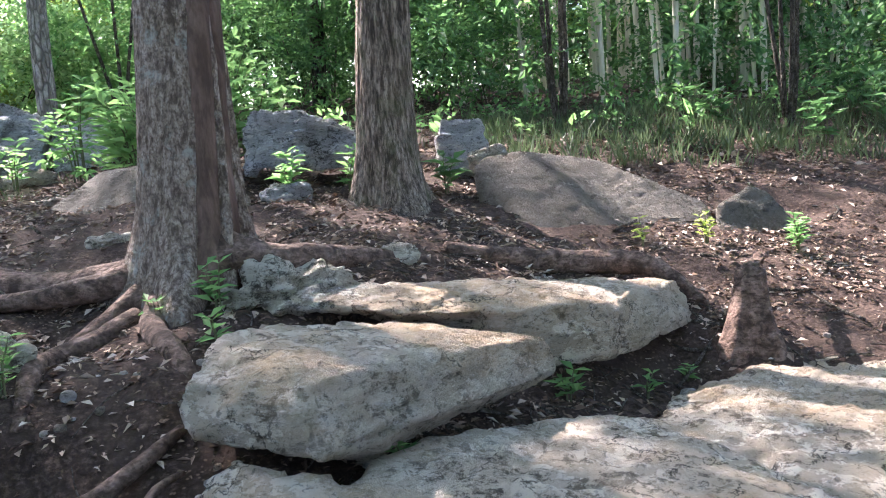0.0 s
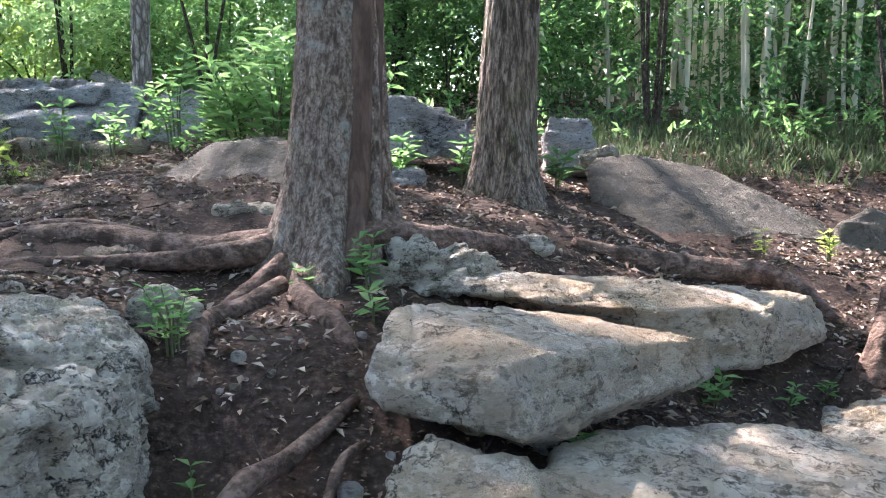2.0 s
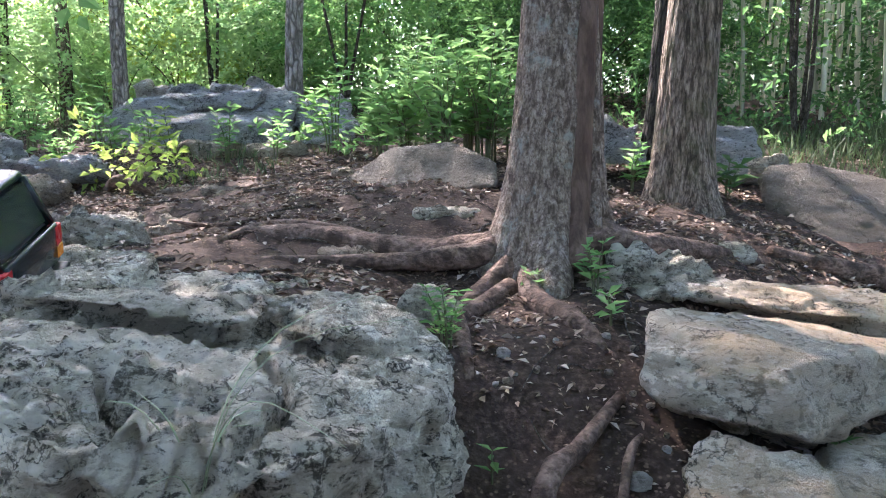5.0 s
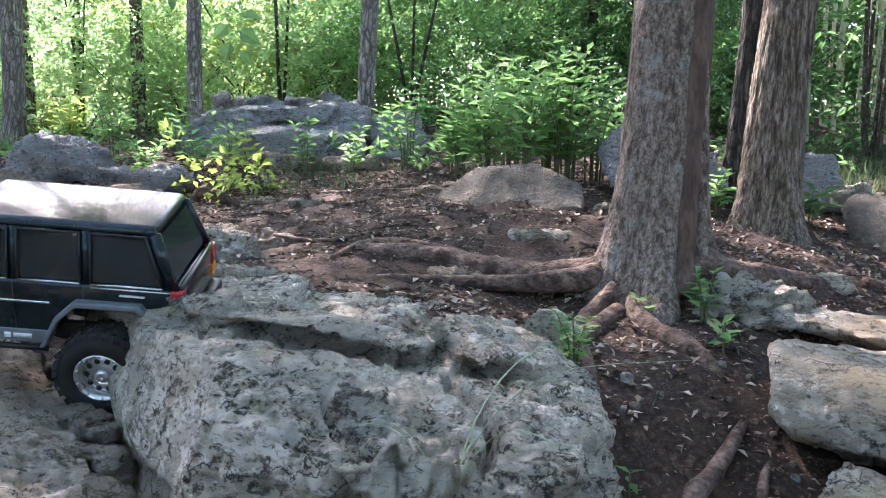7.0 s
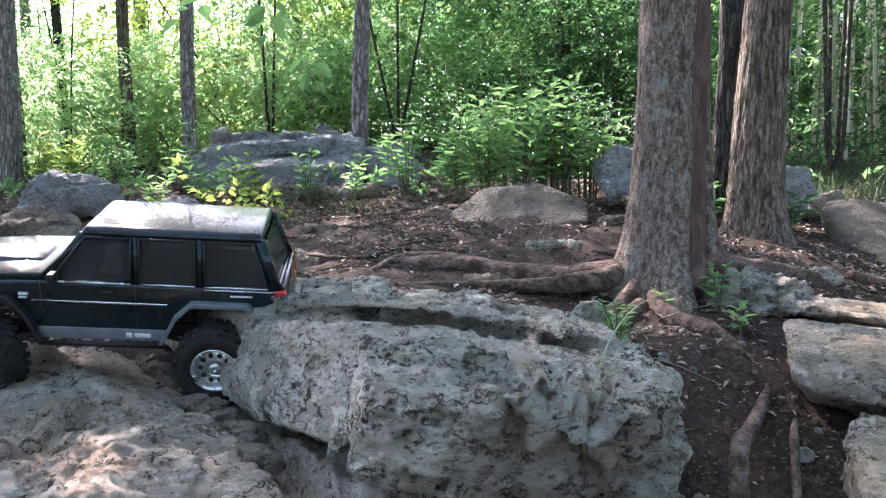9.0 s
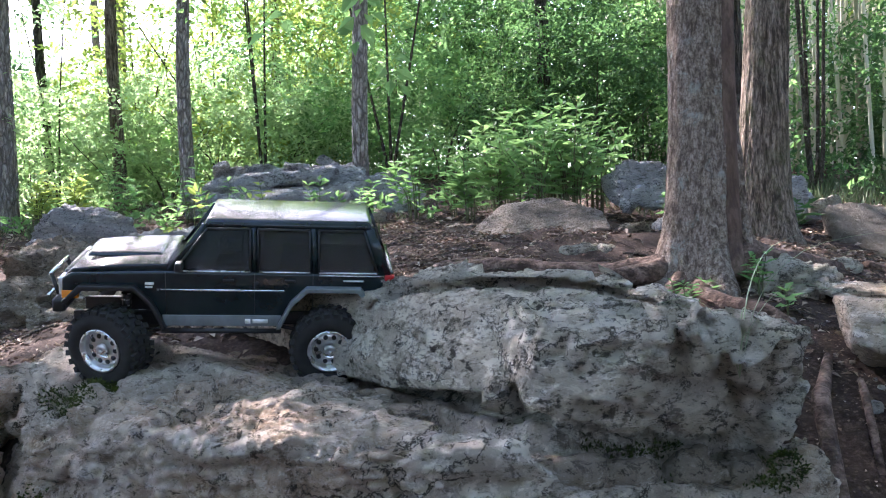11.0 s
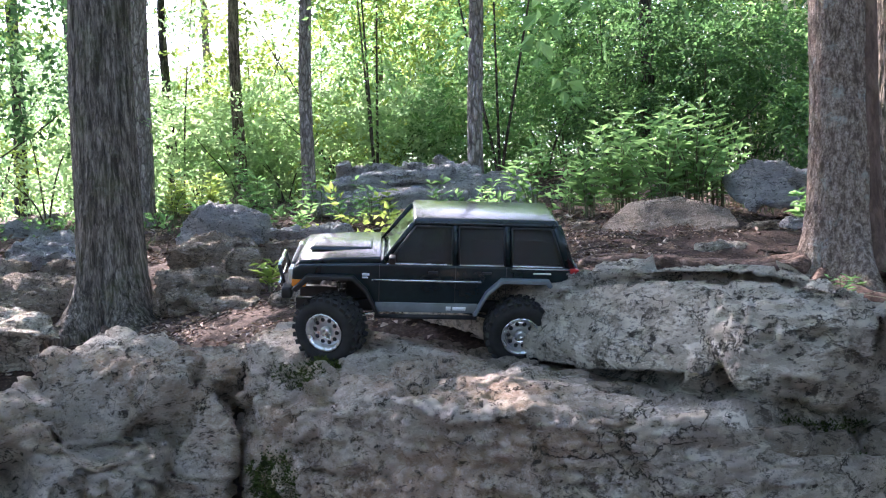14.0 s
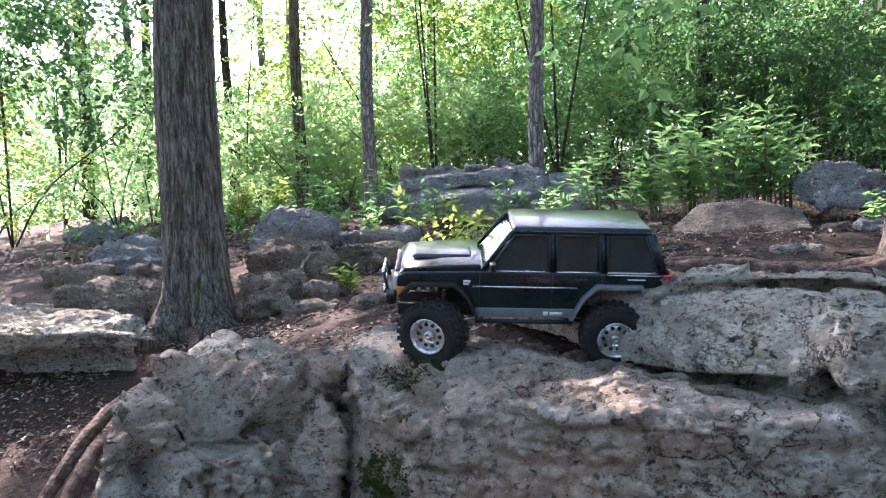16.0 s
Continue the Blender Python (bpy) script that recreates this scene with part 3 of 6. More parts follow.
boulder_a = rock("boulder", "pale grey limestone boulder with flat mottled top and tan broken front", [
    [(-.39, 1.72, .41), (-.44, 1.57, .42), (-.46, 1.41, .385), (-.26, 1.27, .37), (-.22, 1.32, .395), (-.11, 1.43, .385), (.20, 1.79, .315), (-.03, 1.90, .34),
     (-.47, 1.39, .34), (-.44, 1.35, .31), (-.22, 1.25, .29), (-.10, 1.38, .28), (.22, 1.78, .24), (0, 1.9, .18), (-.35, 1.7, .20), (-.15, 1.5, .18)]],
    0.007, TAN_STONE, rough=0.3, strata=0.6, seed=3.0, soften=1, facets=0.3)
boulder_b = rock("flat_boulder", "layered grey limestone slab lying flat on the dirt bank", [
    [(-.34, 2.02, .43), (-.14, 2.26, .38), (.32, 2.5, .31), (.66, 2.38, .30), (.37, 2.0, .33), (.13, 1.91, .345), (-.02, 1.95, .37),
     (.68, 2.29, .19), (.37, 1.98, .19), (.13, 1.93, .2), (-.25, 2.0, .36), (.3, 2.5, .12), (-.1, 2.2, .2)],
    [(-.37, 1.93, .425), (-.33, 2.03, .435), (0, 2.05, .40), (.1, 1.92, .355), (-.07, 1.85, .375), (-.36, 1.91, .40), (0, 1.9, .33), (0, 2.05, .30)]],
    0.008, TAN_STONE, rough=0.35, strata=0.9, seed=9.0, soften=1, facets=0.3)
boulder_c = rock("low_slab", "broad weathered pale limestone slab set into the soil", [
    [(-.41, 1.25, .26), (-.36, 1.30, .28), (-.19, 1.27, .25), (-.2, 1.1, .23), (-.45, .95, .16), (-.4, 1.2, -.1), (-.2, 1.2, -.1), (-.3, .9, -.1)],
    [(-.15, 1.42, .23), (.03, 1.58, .19), (.30, 1.68, .15), (.42, 1.72, .14), (.6, 1.2, .17), (.3, .7, .16), (-.22, 1.05, .21), (-.1, 1.4, -.1), (.4, 1.6, -.1), (.2, .6, -.1)],
    [(.42, 1.70, .14), (.48, 1.88, .12), (.81, 2.13, .11), (1.28, 2.39, .09), (2.3, 2.3, .10), (1.8, 1.0, .15), (.5, .72, .16), (.5, 1.7, -.1), (1.2, 2.2, -.1), (2.2, 2.2, -.1), (1.7, .9, -.1)]],
    0.012, TAN_STONE, rough=0.4, strata=0.6, seed=21.0, facets=0.4)
slab_far = rock("long_boulder", "long smooth grey limestone boulder sloping down to the dirt", [
    [(.12, 3.20, .63), (.16, 3.26, .675), (.33, 3.37, .69), (.64, 3.37, .62), (.76, 3.24, .52), (1.02, 3.22, .43), (.14, 3.08, .46), (.35, 2.88, .38), (.95, 2.97, .31), (1.02, 3.0, .28), (.3, 3.6, .4), (.9, 3.4, .3)]],
    0.016, SMOOTH_STONE, rough=0.14, strata=0.25, seed=31.0)
slab_end = rock("small_boulder", "small angular grey boulder at the end of the slab", [
    [(1.0, 3.08, .42), (1.16, 3.14, .495), (1.22, 3.12, .46), (1.31, 3.07, .33), (1.23, 2.95, .28), (.97, 2.97, .30), (1.1, 3.3, .3)]], 0.014, SMOOTH_STONE, rough=0.2, strata=0.3, seed=35.0)
grey_hump = rock("rounded_boulder", "rounded grey-brown boulder on the terrace", [
    [(-1.47, 3.11, .62), (-1.31, 3.28, .75), (-1.05, 3.32, .765), (-.86, 3.08, .69), (-.84, 2.90, .60), (-1.06, 2.92, .57), (-1.42, 3.02, .55), (-1.3, 3.5, .6), (-.9, 3.45, .6)]],
    0.014, SMOOTH_STONE, rough=0.2, strata=0.3, seed=41.0, soften=4)
block_rock = rock("block_boulder", "blocky pale blue-grey boulder behind the tree", [
    [(-.76, 3.42, .92), (-.52, 3.42, .905), (-.50, 3.25, .70), (-.74, 3.25, .68), (-.78, 3.8, .85), (-.5, 3.8, .85)],
    [(-.55, 3.44, .87), (-.30, 3.42, .835), (-.28, 3.3, .66), (-.55, 3.28, .66), (-.3, 3.8, .8), (-.55, 3.8, .8)],
    ], 0.016, BLUE_STONE, rough=1.0, strata=1.6, seed=47.0, soften=1, facets=1.0)
half_hidden = rock("half_hidden_boulder", "blue-grey boulder half hidden behind a tree", [[(.02, 3.6, .85), (.2, 3.62, .83), (.25, 3.5, .6), (0, 3.5, .6), (.1, 3.9, .75), (0, 3.8, .5)]], 0.016, BLUE_STONE, rough=1.0, strata=1.6, seed=49.0, soften=2)
main_rock = rock("great_boulder", "large grey limestone boulder with pitted lichen-crusted top and undercut flank", [
    # the front block
    [(-1.245, .63, .505), (-1.15, .585, .512), (-1.03, .53, .50), (-.90, .56, .468), (-.82, .69, .458), (-.80, 1.02, .42), (-.82, 1.22, .405), (-.85, 1.40, .40), (-.92, 1.50, .43), (-1.19, 1.55, .46), (-1.36, .92, .52), (-1.29, .80, .525),
     (-1.285, .605, .364), (-1.22, .59, .354), (-1.07, .645, .308), (-.93, .73, .282), (-.83, .86, .265), (-.77, 1.02, .262), (-.79, 1.06, .37), (-.76, 1.1, .0), (-.84, 1.42, .0), (-1.15, .86, .0), (-.90, 1.0, .0), (-1.2, 1.4, .0)],
    # the flank running back
    [(-1.30, .80, .525), (-1.39, .885, .518), (-1.59, 1.09, .520), (-1.876, 1.386, .492), (-2.08, 1.58, .470), (-2.27, 1.79, .452), (-2.36, 2.02, .455), (-1.9, 1.98, .47), (-1.63, 1.75, .46), (-1.2, 1.5, .47),
     (-1.31, .70, .358), (-1.48, .885, .356), (-1.57, 1.02, .342), (-1.72, 1.24, .36), (-1.86, 1.33, .392), (-2.23, 1.75, .405), (-1.4, 1.3, .0), (-1.9, 1.8, .1), (-1.2, 1.0, .0), (-1.65, 1.25, .0)],
    # the cap
    [(-1.42, 1.00, .545), (-1.28, .97, .548), (-1.18, .95, .535), (-1.09, .965, .522), (-1.04, 1.01, .520), (-1.10, 1.25, .515), (-1.3, 1.45, .505), (-1.55, 1.45, .50), (-1.62, 1.20, .53), (-1.1, .98, .46), (-1.3, 1.0, .46), (-1.5, 1.3, .42), (-1.15, 1.3, .42)],
    [(-1.03, 1.06, .492), (-.93, 1.10, .468), (-.88, 1.20, .452), (-.87, 1.38, .43), (-.93, 1.48, .445), (-1.1, 1.45, .475), (-1.08, 1.12, .498), (-1.0, 1.1, .4), (-.86, 1.24, .38), (-.9, 1.42, .36)]],
    0.0068, GREY_STONE, rough=0.22, strata=0.6, seed=53.0, soften=0, calm=(-.74, -.67, 0), flutes=0.5, crag=0.15, facets=0.9,
    grooves=[([(-2.20, 1.79, .365), (-1.83, 1.36, .345), (-1.69, 1.27, .315), (-1.54, 1.05, .30), (-1.45, .91, .31), (-1.27, .635, .315), (-1.21, .625, .305), (-1.05, .68, .26), (-.91, .765, .235), (-.81, .90, .22), (-.745, 1.03, .215)], .040, .14),
             ([(-1.60, 1.08, .51), (-1.42, .985, .52), (-1.28, .955, .522), (-1.18, .935, .512), (-1.09, .95, .50), (-1.035, 1.0, .497), (-.98, 1.07, .48), (-.92, 1.085, .455), (-.84, 1.19, .435)], .015, .075),
             ([(-1.03, .99, .50), (-.97, .90, .487), (-.93, .80, .475), (-.915, .70, .47), (-.93, .62, .46), (-.95, .60, .36)], .013, .06),
             ([(-1.16, .80, .51), (-1.10, .72, .508), (-1.04, .66, .50), (-1.01, .58, .49), (-1.0, .56, .38)], .014, .05),
             ([(-.96, .66, .40), (-.93, .68, .33), (-.91, .70, .27)], .016, .05), ([(-1.75, 1.6, .475), (-1.6, 1.45, .49), (-1.4, 1.4, .50)], .012, .025)],
    hollows=[((-.97, .585, .43), .085, .045), ((-1.62, 1.16, .43), .10, .03), ((-1.08, .70, .505), .06, .016), ((-1.3, 1.2, .54), .08, .014), ((-.84, .82, .44), .05, .014)],
    holes=[((-1.12, .66, .51), .16, 30, .035), ((-1.0, .68, .495), .14, 34, .03), ((-1.2, .72, .52), .12, 40, .018), ((-.9, 1.0, .45), .16, 36, .012)])
ledge = rock("ledge_boulder", "broad grey-brown limestone ledge with mossy cracks and stained front", [
    # the high left end
    [(-2.50, 1.40, .375), (-2.44, 1.20, .365), (-2.31, 1.04, .335), (-2.16, 1.27, .385), (-1.90, 1.05, .372), (-1.88, .66, .302), (-1.62, .73, .348), (-2.05, .76, .29), (-2.2, 1.7, .33), (-1.78, 1.22, .315),
     (-2.46, .98, -.25), (-2.2, .80, -.4), (-1.95, .62, -.42), (-1.6, .60, -.42), (-2.4, 1.5, -.1), (-1.8, 1.4, -.1)],
    # the long front
    [(-1.90, .66, .302), (-1.62, .555, .314), (-1.40, .53, .312), (-1.30, .535, .310), (-1.125, .60, .287), (-.90, .72, .238), (-.76, .80, .218), (-1.62, .73, .342), (-1.52, .90, .305), (-1.30, .75, .290), (-1.05, .80, .25), (-.70, 1.05, .20), (-1.77, 1.18, .315),
     (-1.95, .60, -.42), (-1.6, .50, -.44), (-1.30, .49, -.45), (-.74, .76, -.45), (-.62, .95, -.2), (-1.7, 1.2, -.1), (-.8, 1.1, -.1)]],
    0.0066, LEDGE_STONE, rough=0.2, strata=1.2, seed=61.0, soften=0, flutes=0.4, crag=0.12, facets=0.8,
    grooves=[([(-2.24, 1.75, .35), (-1.86, 1.30, .345), (-1.73, 1.22, .335), (-1.59, 1.0, .33), (-1.49, .88, .325), (-1.30, .62, .30), (-1.22, .61, .29), (-1.07, .66, .27), (-.93, .745, .235), (-.83, .88, .215), (-.77, 1.02, .20)], .045, .16),
             ([(-2.274, 0.908, 0.196), (-2.261, 0.882, 0.224), (-2.219, 0.868, 0.229), (-2.150, 0.840, 0.132), (-2.125, 0.813, 0.057)], 0.012, 0.037), ([(-2.150, 0.840, 0.132), (-2.067, 0.786, 0.135), (-2.009, 0.758, 0.155)], 0.010, 0.031),
             ([(-2.360, 1.039, 0.360), (-2.266, 0.973, 0.327), (-2.186, 0.907, 0.273), (-2.088, 0.854, 0.276)], 0.019, 0.037), ([(-1.758, 0.729, 0.287), (-1.653, 0.768, 0.307), (-1.565, 0.767, 0.304)], 0.012, 0.024)],
    hollows=[((-1.613, 0.679, 0.282), 0.051, 0.035), ((-2.224, 0.960, 0.304), 0.058, 0.026), ((-1.962, 0.984, 0.348), 0.102, 0.026), ((-1.830, 0.770, 0.290), 0.072, 0.019), ((-1.360, 0.683, 0.283), 0.072, 0.019)],
    holes=[((-2.227, 0.934, 0.282), 0.232, 30, 0.024), ((-1.798, 0.824, 0.297), 0.290, 33, 0.018)])

# ---- trees ----
BARK_RED = bark_stuff("brown_plated_bark", (0.095, 0.068, 0.052), (0.27, 0.205, 0.16), (0.42, 0.34, 0.28), 0.9, 68.0, 0.38, furrow=0.35)
BARK_RIDGE = bark_stuff("grey_ridged_bark", (0.055, 0.042, 0.032), (0.25, 0.195, 0.15), (0.40, 0.325, 0.26), 0.2, 62.0, 0.13, 0.35, 0.5)
BARK_DARK = bark_stuff("dark_ridged_bark", (0.022, 0.020, 0.018), (0.085, 0.073, 0.062), (0.18, 0.155, 0.13), 0.3, 42.0, 0.12, 0.25)
BARK_GREY = bark_stuff("grey_brown_ridged_bark", (0.040, 0.033, 0.026), (0.17, 0.145, 0.118), (0.31, 0.27, 0.225), 0.3, 48.0, 0.09, 0.25, 0.45)
BARK_PALE = bark_stuff("pale_bark", (0.18, 0.155, 0.14), (0.36, 0.32, 0.295), (0.52, 0.47, 0.44), 0.4, 30.0, 0.25)
ROOT_SKIN = bark_stuff("worn_root_bark", (0.05, 0.032, 0.024), (0.14, 0.092, 0.070), (0.24, 0.165, 0.13), 0.1, 26.0, 1.0, furrow=0.15)
HEALED = bark_stuff("smooth_healed_wood", (0.07, 0.044, 0.033), (0.13, 0.084, 0.064), (0.19, 0.128, 0.098), 0.0, 20.0, 0.2, furrow=0.0)
CROWN = leaf_stuff("canopy_leaves", (0.07, 0.13, 0.065), (0.12, 0.20, 0.095), (0.20, 0.30, 0.14), 0.5)


def trunk_mesh(name, base, top, r_base, r_top, flare, material, ridge=0.05, lobes=0, seed=0.0, hollow=None, sides=72, high=6.0, rings=150, rfreq=9.0):
    """A trunk from below its base up past the crown's start: buttressed foot, ridged bark; hollow: the angle and breadth of a healed seam."""
    base, top = np.array(base, float), np.array(top, float)
    lean = (top - base) / (top[2] - base[2])
    h = np.concatenate([np.linspace(-0.12, 0.25, rings // 3), np.linspace(0.25, 1.4, rings // 2)[1:], np.linspace(1.4, high, rings // 5)[1:]])
    th = np.linspace(0, 2 * np.pi, sides, endpoint=False)
    hh, tt = np.meshgrid(h, th, indexing="ij")
    hf, tf = hh.ravel(), tt.ravel()
    r = np.interp(hf, [0, top[2] - base[2], high], [r_base, r_top, r_top * 0.55])
    foot = np.exp(-np.clip(hf + 0.03, 0, None) / 0.11)
    r = r + flare * foot * (1 + (0.55 * np.cos(tf * lobes + seed) + 0.25 * np.cos(tf * (lobes + 2) + 2.2 * seed) if lobes else 0))
    q = np.c_[np.cos(tf) * rfreq * 0.5, np.sin(tf) * rfreq * 0.5, hf * 3.0] + seed
    r *= 1 + ridge * ridged(np.c_[np.cos(tf) * rfreq, np.sin(tf) * rfreq, hf * 5.5] + seed, 3) + 0.05 * fbm(q * 0.4, 2)
    if hollow:
        at, wide, depth = hollow
        d = np.angle(np.exp(1j * (tf - at - 0.25 * np.sin(hf * 3))))
        up = np.clip(1.15 - hf, 0, 1)
        r *= 1 - depth * up * np.exp(-(d / wide) ** 2) + 0.55 * depth * up * (np.exp(-((d - 2.0 * wide) / (0.8 * wide)) ** 2) + np.exp(-((d + 2.0 * wide) / (0.8 * wide)) ** 2))
    c = base + lean * hf[:, None]
    c[:, 2] = base[2] + hf
    c[:, 0] += 0.02 * np.sin(hf * 2.1 + seed)
    v = c + np.c_[np.cos(tf) * r, np.sin(tf) * r, np.zeros(len(r))]
    i = np.arange((len(h) - 1) * sides)
    row, col = i // sides, i % sides
    f = np.stack([row * sides + col, row * sides + (col + 1) % sides, (row + 1) * sides + (col + 1) % sides, (row + 1) * sides + col], 1)
    return mesh_of(name, v, f, material), c[-1]


def crown_mesh(name, centre, radius, n, leaf, material):
    d = unit(rng.normal(0, 1, (n, 3)))
    p = np.array(centre) + d * radius * rng.uniform(0.35, 1.0, (n, 1)) ** 0.6 * [1, 1, 0.75]
    v, f = sprays(p, d + [0, 0, -0.2], 7, leaf, leaf * 3.2)
    return mesh_of(name, v, f, material, False)


def limbs_mesh(name, top, radius, material, n=6, thick=0.035):
    out = []
    for k in range(n):
        a = 2 * math.pi * k / n + rng.uniform(-0.4, 0.4)
        d = np.array([math.cos(a), math.sin(a), rng.uniform(0.3, 0.9)]) * radius * rng.uniform(0.7, 1.0)
        s = np.array(top) - [0, 0, rng.uniform(0, 1.6)]
        out.append(tube([s, s + d * 0.35 + [0, 0, 0.1], s + d * 0.7, s + d], [thick, thick * 0.7, thick * 0.45, thick * 0.15], 7, 0.15, k, 9))
    return tube_mesh(name, out, material)


def tree(label, base, top, r_base, r_top, flare, bark, crown=1.6, leaves=900, leaf=0.075, **how):
    th = thing("tree", label, "tree", "standing trees")
    me, tip = trunk_mesh("trunk", base, top, r_base, r_top, flare, bark, **how)
    child("trunk", me, th)
    if crown:
        child("limbs", limbs_mesh("limbs", tip, crown, bark), th)
        child("crown", crown_mesh("crown", tip + [0, 0, 0.3], crown, leaves, leaf, CROWN), th)
    return th


tree_1 = tree("brown mottled tree trunk with a healed seam and spreading roots", (-.68, 2.14, .44), (-.635, 2.20, 1.16), .115, .096, .075, BARK_RED, lobes=5, ridge=.035, seed=1.3, hollow=(-.42, .15, .6), sides=110, rfreq=7)
def lip(angle, reach, r, seed, spread):
    """A smooth rolled edge of healed wood up the seam."""
    pts, rad = [], []
    for k in range(9):
        h = reach * k / 8
        a = angle + .05 * math.sin(h * 6 + seed) + .16 * h + spread * math.exp(-h / .10)
        rr = .112 + .05 * math.exp(-h / .12) - .022 * h
        c = Vector((-.68, 2.14, .44)).lerp(Vector((-.635, 2.20, 1.16)), h / .72)
        pts.append((c.x + rr * math.cos(a), c.y + rr * math.sin(a), .44 + h))
        rad.append(r * (1.2 - .45 * (k / 8) ** 2))
    child("healed_wood", tube_mesh("healed_wood", tube(pts, rad, 14, .10, seed, 9), HEALED), tree_1, "smooth brown healed wood")


lip(-.70, 1.15, .031, 1.0, -.26)
lip(-.14, .90, .030, 2.0, .22)
tree_2 = tree("grey-brown ridged tree trunk with mossy foot", (-.165, 3.02, .54), (-.135, 3.06, 1.25), .105, .088, .05, BARK_RIDGE, lobes=4, ridge=.055, seed=4.1, sides=100, rfreq=11)
tree_2b = tree("dark tree trunk standing close behind another", (-.235, 3.45, .60), (-.20, 3.5, 1.34), .07, .058, .03, BARK_DARK, lobes=3, ridge=.05, seed=6.6)
tree_3 = tree("grey-brown ridged tree trunk with broad spreading foot", (-3.742, 2.670, 0.272), (-3.753, 2.768, 1.849), .147, .130, .108, BARK_GREY, lobes=4, ridge=.055, seed=8.2, sides=100, rfreq=11)
for base, r, lean, bark, words in (
        ((-2.263, 5.029, 0.958), .055, .015, BARK_PALE, "slim reddish-grey tree trunk behind the rock pile"),
        ((-3.676, 5.449, 0.799), .052, .03, BARK_PALE, "slim pale grey leaning tree trunk"),
        ((-4.593, 6.255, 0.847), .052, .015, BARK_RIDGE, "slim grey-brown tree trunk"),
        ((-4.986, 5.221, 0.746), .075, .04, BARK_PALE, "pale grey leaning tree trunk"),
        ((-5.671, 7.047, 0.890), .045, .0, BARK_DARK, "thin dark tree trunk with bushy top"),
        ((-5.402, 8.084, 0.928), .07, .03, BARK_PALE, "distant pale tree trunk"),
        ((-5.420, 5.994, 0.773), .05, -.03, BARK_RIDGE, "slim reddish-brown tree trunk"),
        ((-7.746, 7.582, 0.939), .07, -.01, BARK_DARK, "dark tree trunk at the wood's edge"),
        ((-7.078, 7.658, 0.960), .055, .06, BARK_DARK, "thin leaning tree trunk"),
        ((-9.172, 10.761, 1.059), .07, .0, BARK_DARK, "distant dark tree trunk"),
        ((-8.052, 10.063, 1.034), .07, .02, BARK_RIDGE, "distant brown tree trunk"),
        ((-6.714, 10.309, 1.001), .06, .0, BARK_RIDGE, "distant slim tree trunk"),
        ((-3.900, 8.992, 1.032), .06, .0, BARK_RIDGE, "distant grey tree trunk"),
        ((-0.915, 7.004, 1.061), .06, .0, BARK_DARK, "dark tree trunk within the bushes")):
    g = ground_at(base[0], base[1])
    tree(words, (base[0], base[1], g), (base[0] + lean, base[1], g + 1.0), r, r * .92, r * .35, bark, crown=1.3, leaves=200, leaf=0.09, lobes=3, ridge=.05, seed=base[0], sides=40, rings=80)

# ---- the ledge's side lobe and the lesser rocks ----
side_lobe = rock("side_boulder", "knobbly grey-brown limestone lobe beside the ledge", [
    [(-2.911, 1.057, 0.375), (-2.907, 1.341, 0.377), (-2.628, 1.281, 0.355), (-2.566, 0.989, 0.278), (-2.925, 0.837, 0.314), (-2.876, 0.650, 0.235), (-2.785, 0.619, -0.106), (-2.371, 1.036, -0.100), (-3.002, 1.178, -0.220), (-2.854, 0.578, -0.399)],
    [(-2.653, 0.977, 0.295), (-2.499, 1.091, 0.307), (-2.422, 1.013, 0.246), (-2.410, 0.856, 0.111), (-2.653, 0.727, 0.143), (-2.702, 0.644, -0.401), (-2.400, 0.774, -0.403), (-2.432, 1.167, -0.093)],
    [(-2.769, 1.284, 0.359), (-2.548, 1.441, 0.340), (-2.417, 1.250, 0.335), (-2.527, 1.104, 0.280), (-2.637, 1.306, -0.085)]],
    0.009, LEDGE_STONE, rough=0.35, strata=1.2, seed=67.0, soften=1, flutes=0.7, crag=0.5, facets=1.1,
    grooves=[([(-2.404, 1.039, 0.332), (-2.444, 0.936, 0.216), (-2.469, 0.856, 0.040)], 0.072, 0.170), ([(-2.930, 0.810, 0.212), (-2.798, 0.715, 0.162), (-2.691, 0.646, 0.069), (-2.627, 0.576, -0.039)], 0.043, 0.136), ([(-2.730, 1.042, 0.341), (-2.651, 0.990, 0.295), (-2.618, 0.911, 0.235)], 0.029, 0.051), ([(-2.553, 0.858, 0.173), (-2.514, 0.831, 0.070), (-2.536, 0.778, -0.034)], 0.017, 0.043)],
    hollows=[((-2.679, 0.873, 0.235), 0.094, 0.120), ((-2.543, 0.950, 0.226), 0.072, 0.136), ((-2.802, 0.914, 0.319), 0.087, 0.048)])


def stone_mesh(size, seed, material, voxel=None, rough=0.8, strata=0.8):
    """One loose rock: a jittered, chamfered block, weathered; its base at z 0."""
    r = np.random.default_rng(seed)
    w, d, h = size
    corners = []
    for x in (-1, -.45, .5, 1):
        for y in (-1, 1):
            for z in (0, 1):
                e = 0.55 if abs(x) == 1 else 1
                corners.append((x * w / 2 * r.uniform(.82, 1.05), y * d / 2 * e * r.uniform(.65, 1.1), h * (z * r.uniform(.5, 1.0) * (0.75 if abs(x) == 1 else 1) - 0.45 * (1 - z))))
    return rock_mesh("rock", [corners], voxel or max(0.008, max(size) / 36), material, rough=rough * min(1, max(size) / .3), strata=strata * min(1, max(size) / .3), seed=float(seed), soften=1, facets=min(1, max(size) / .3))


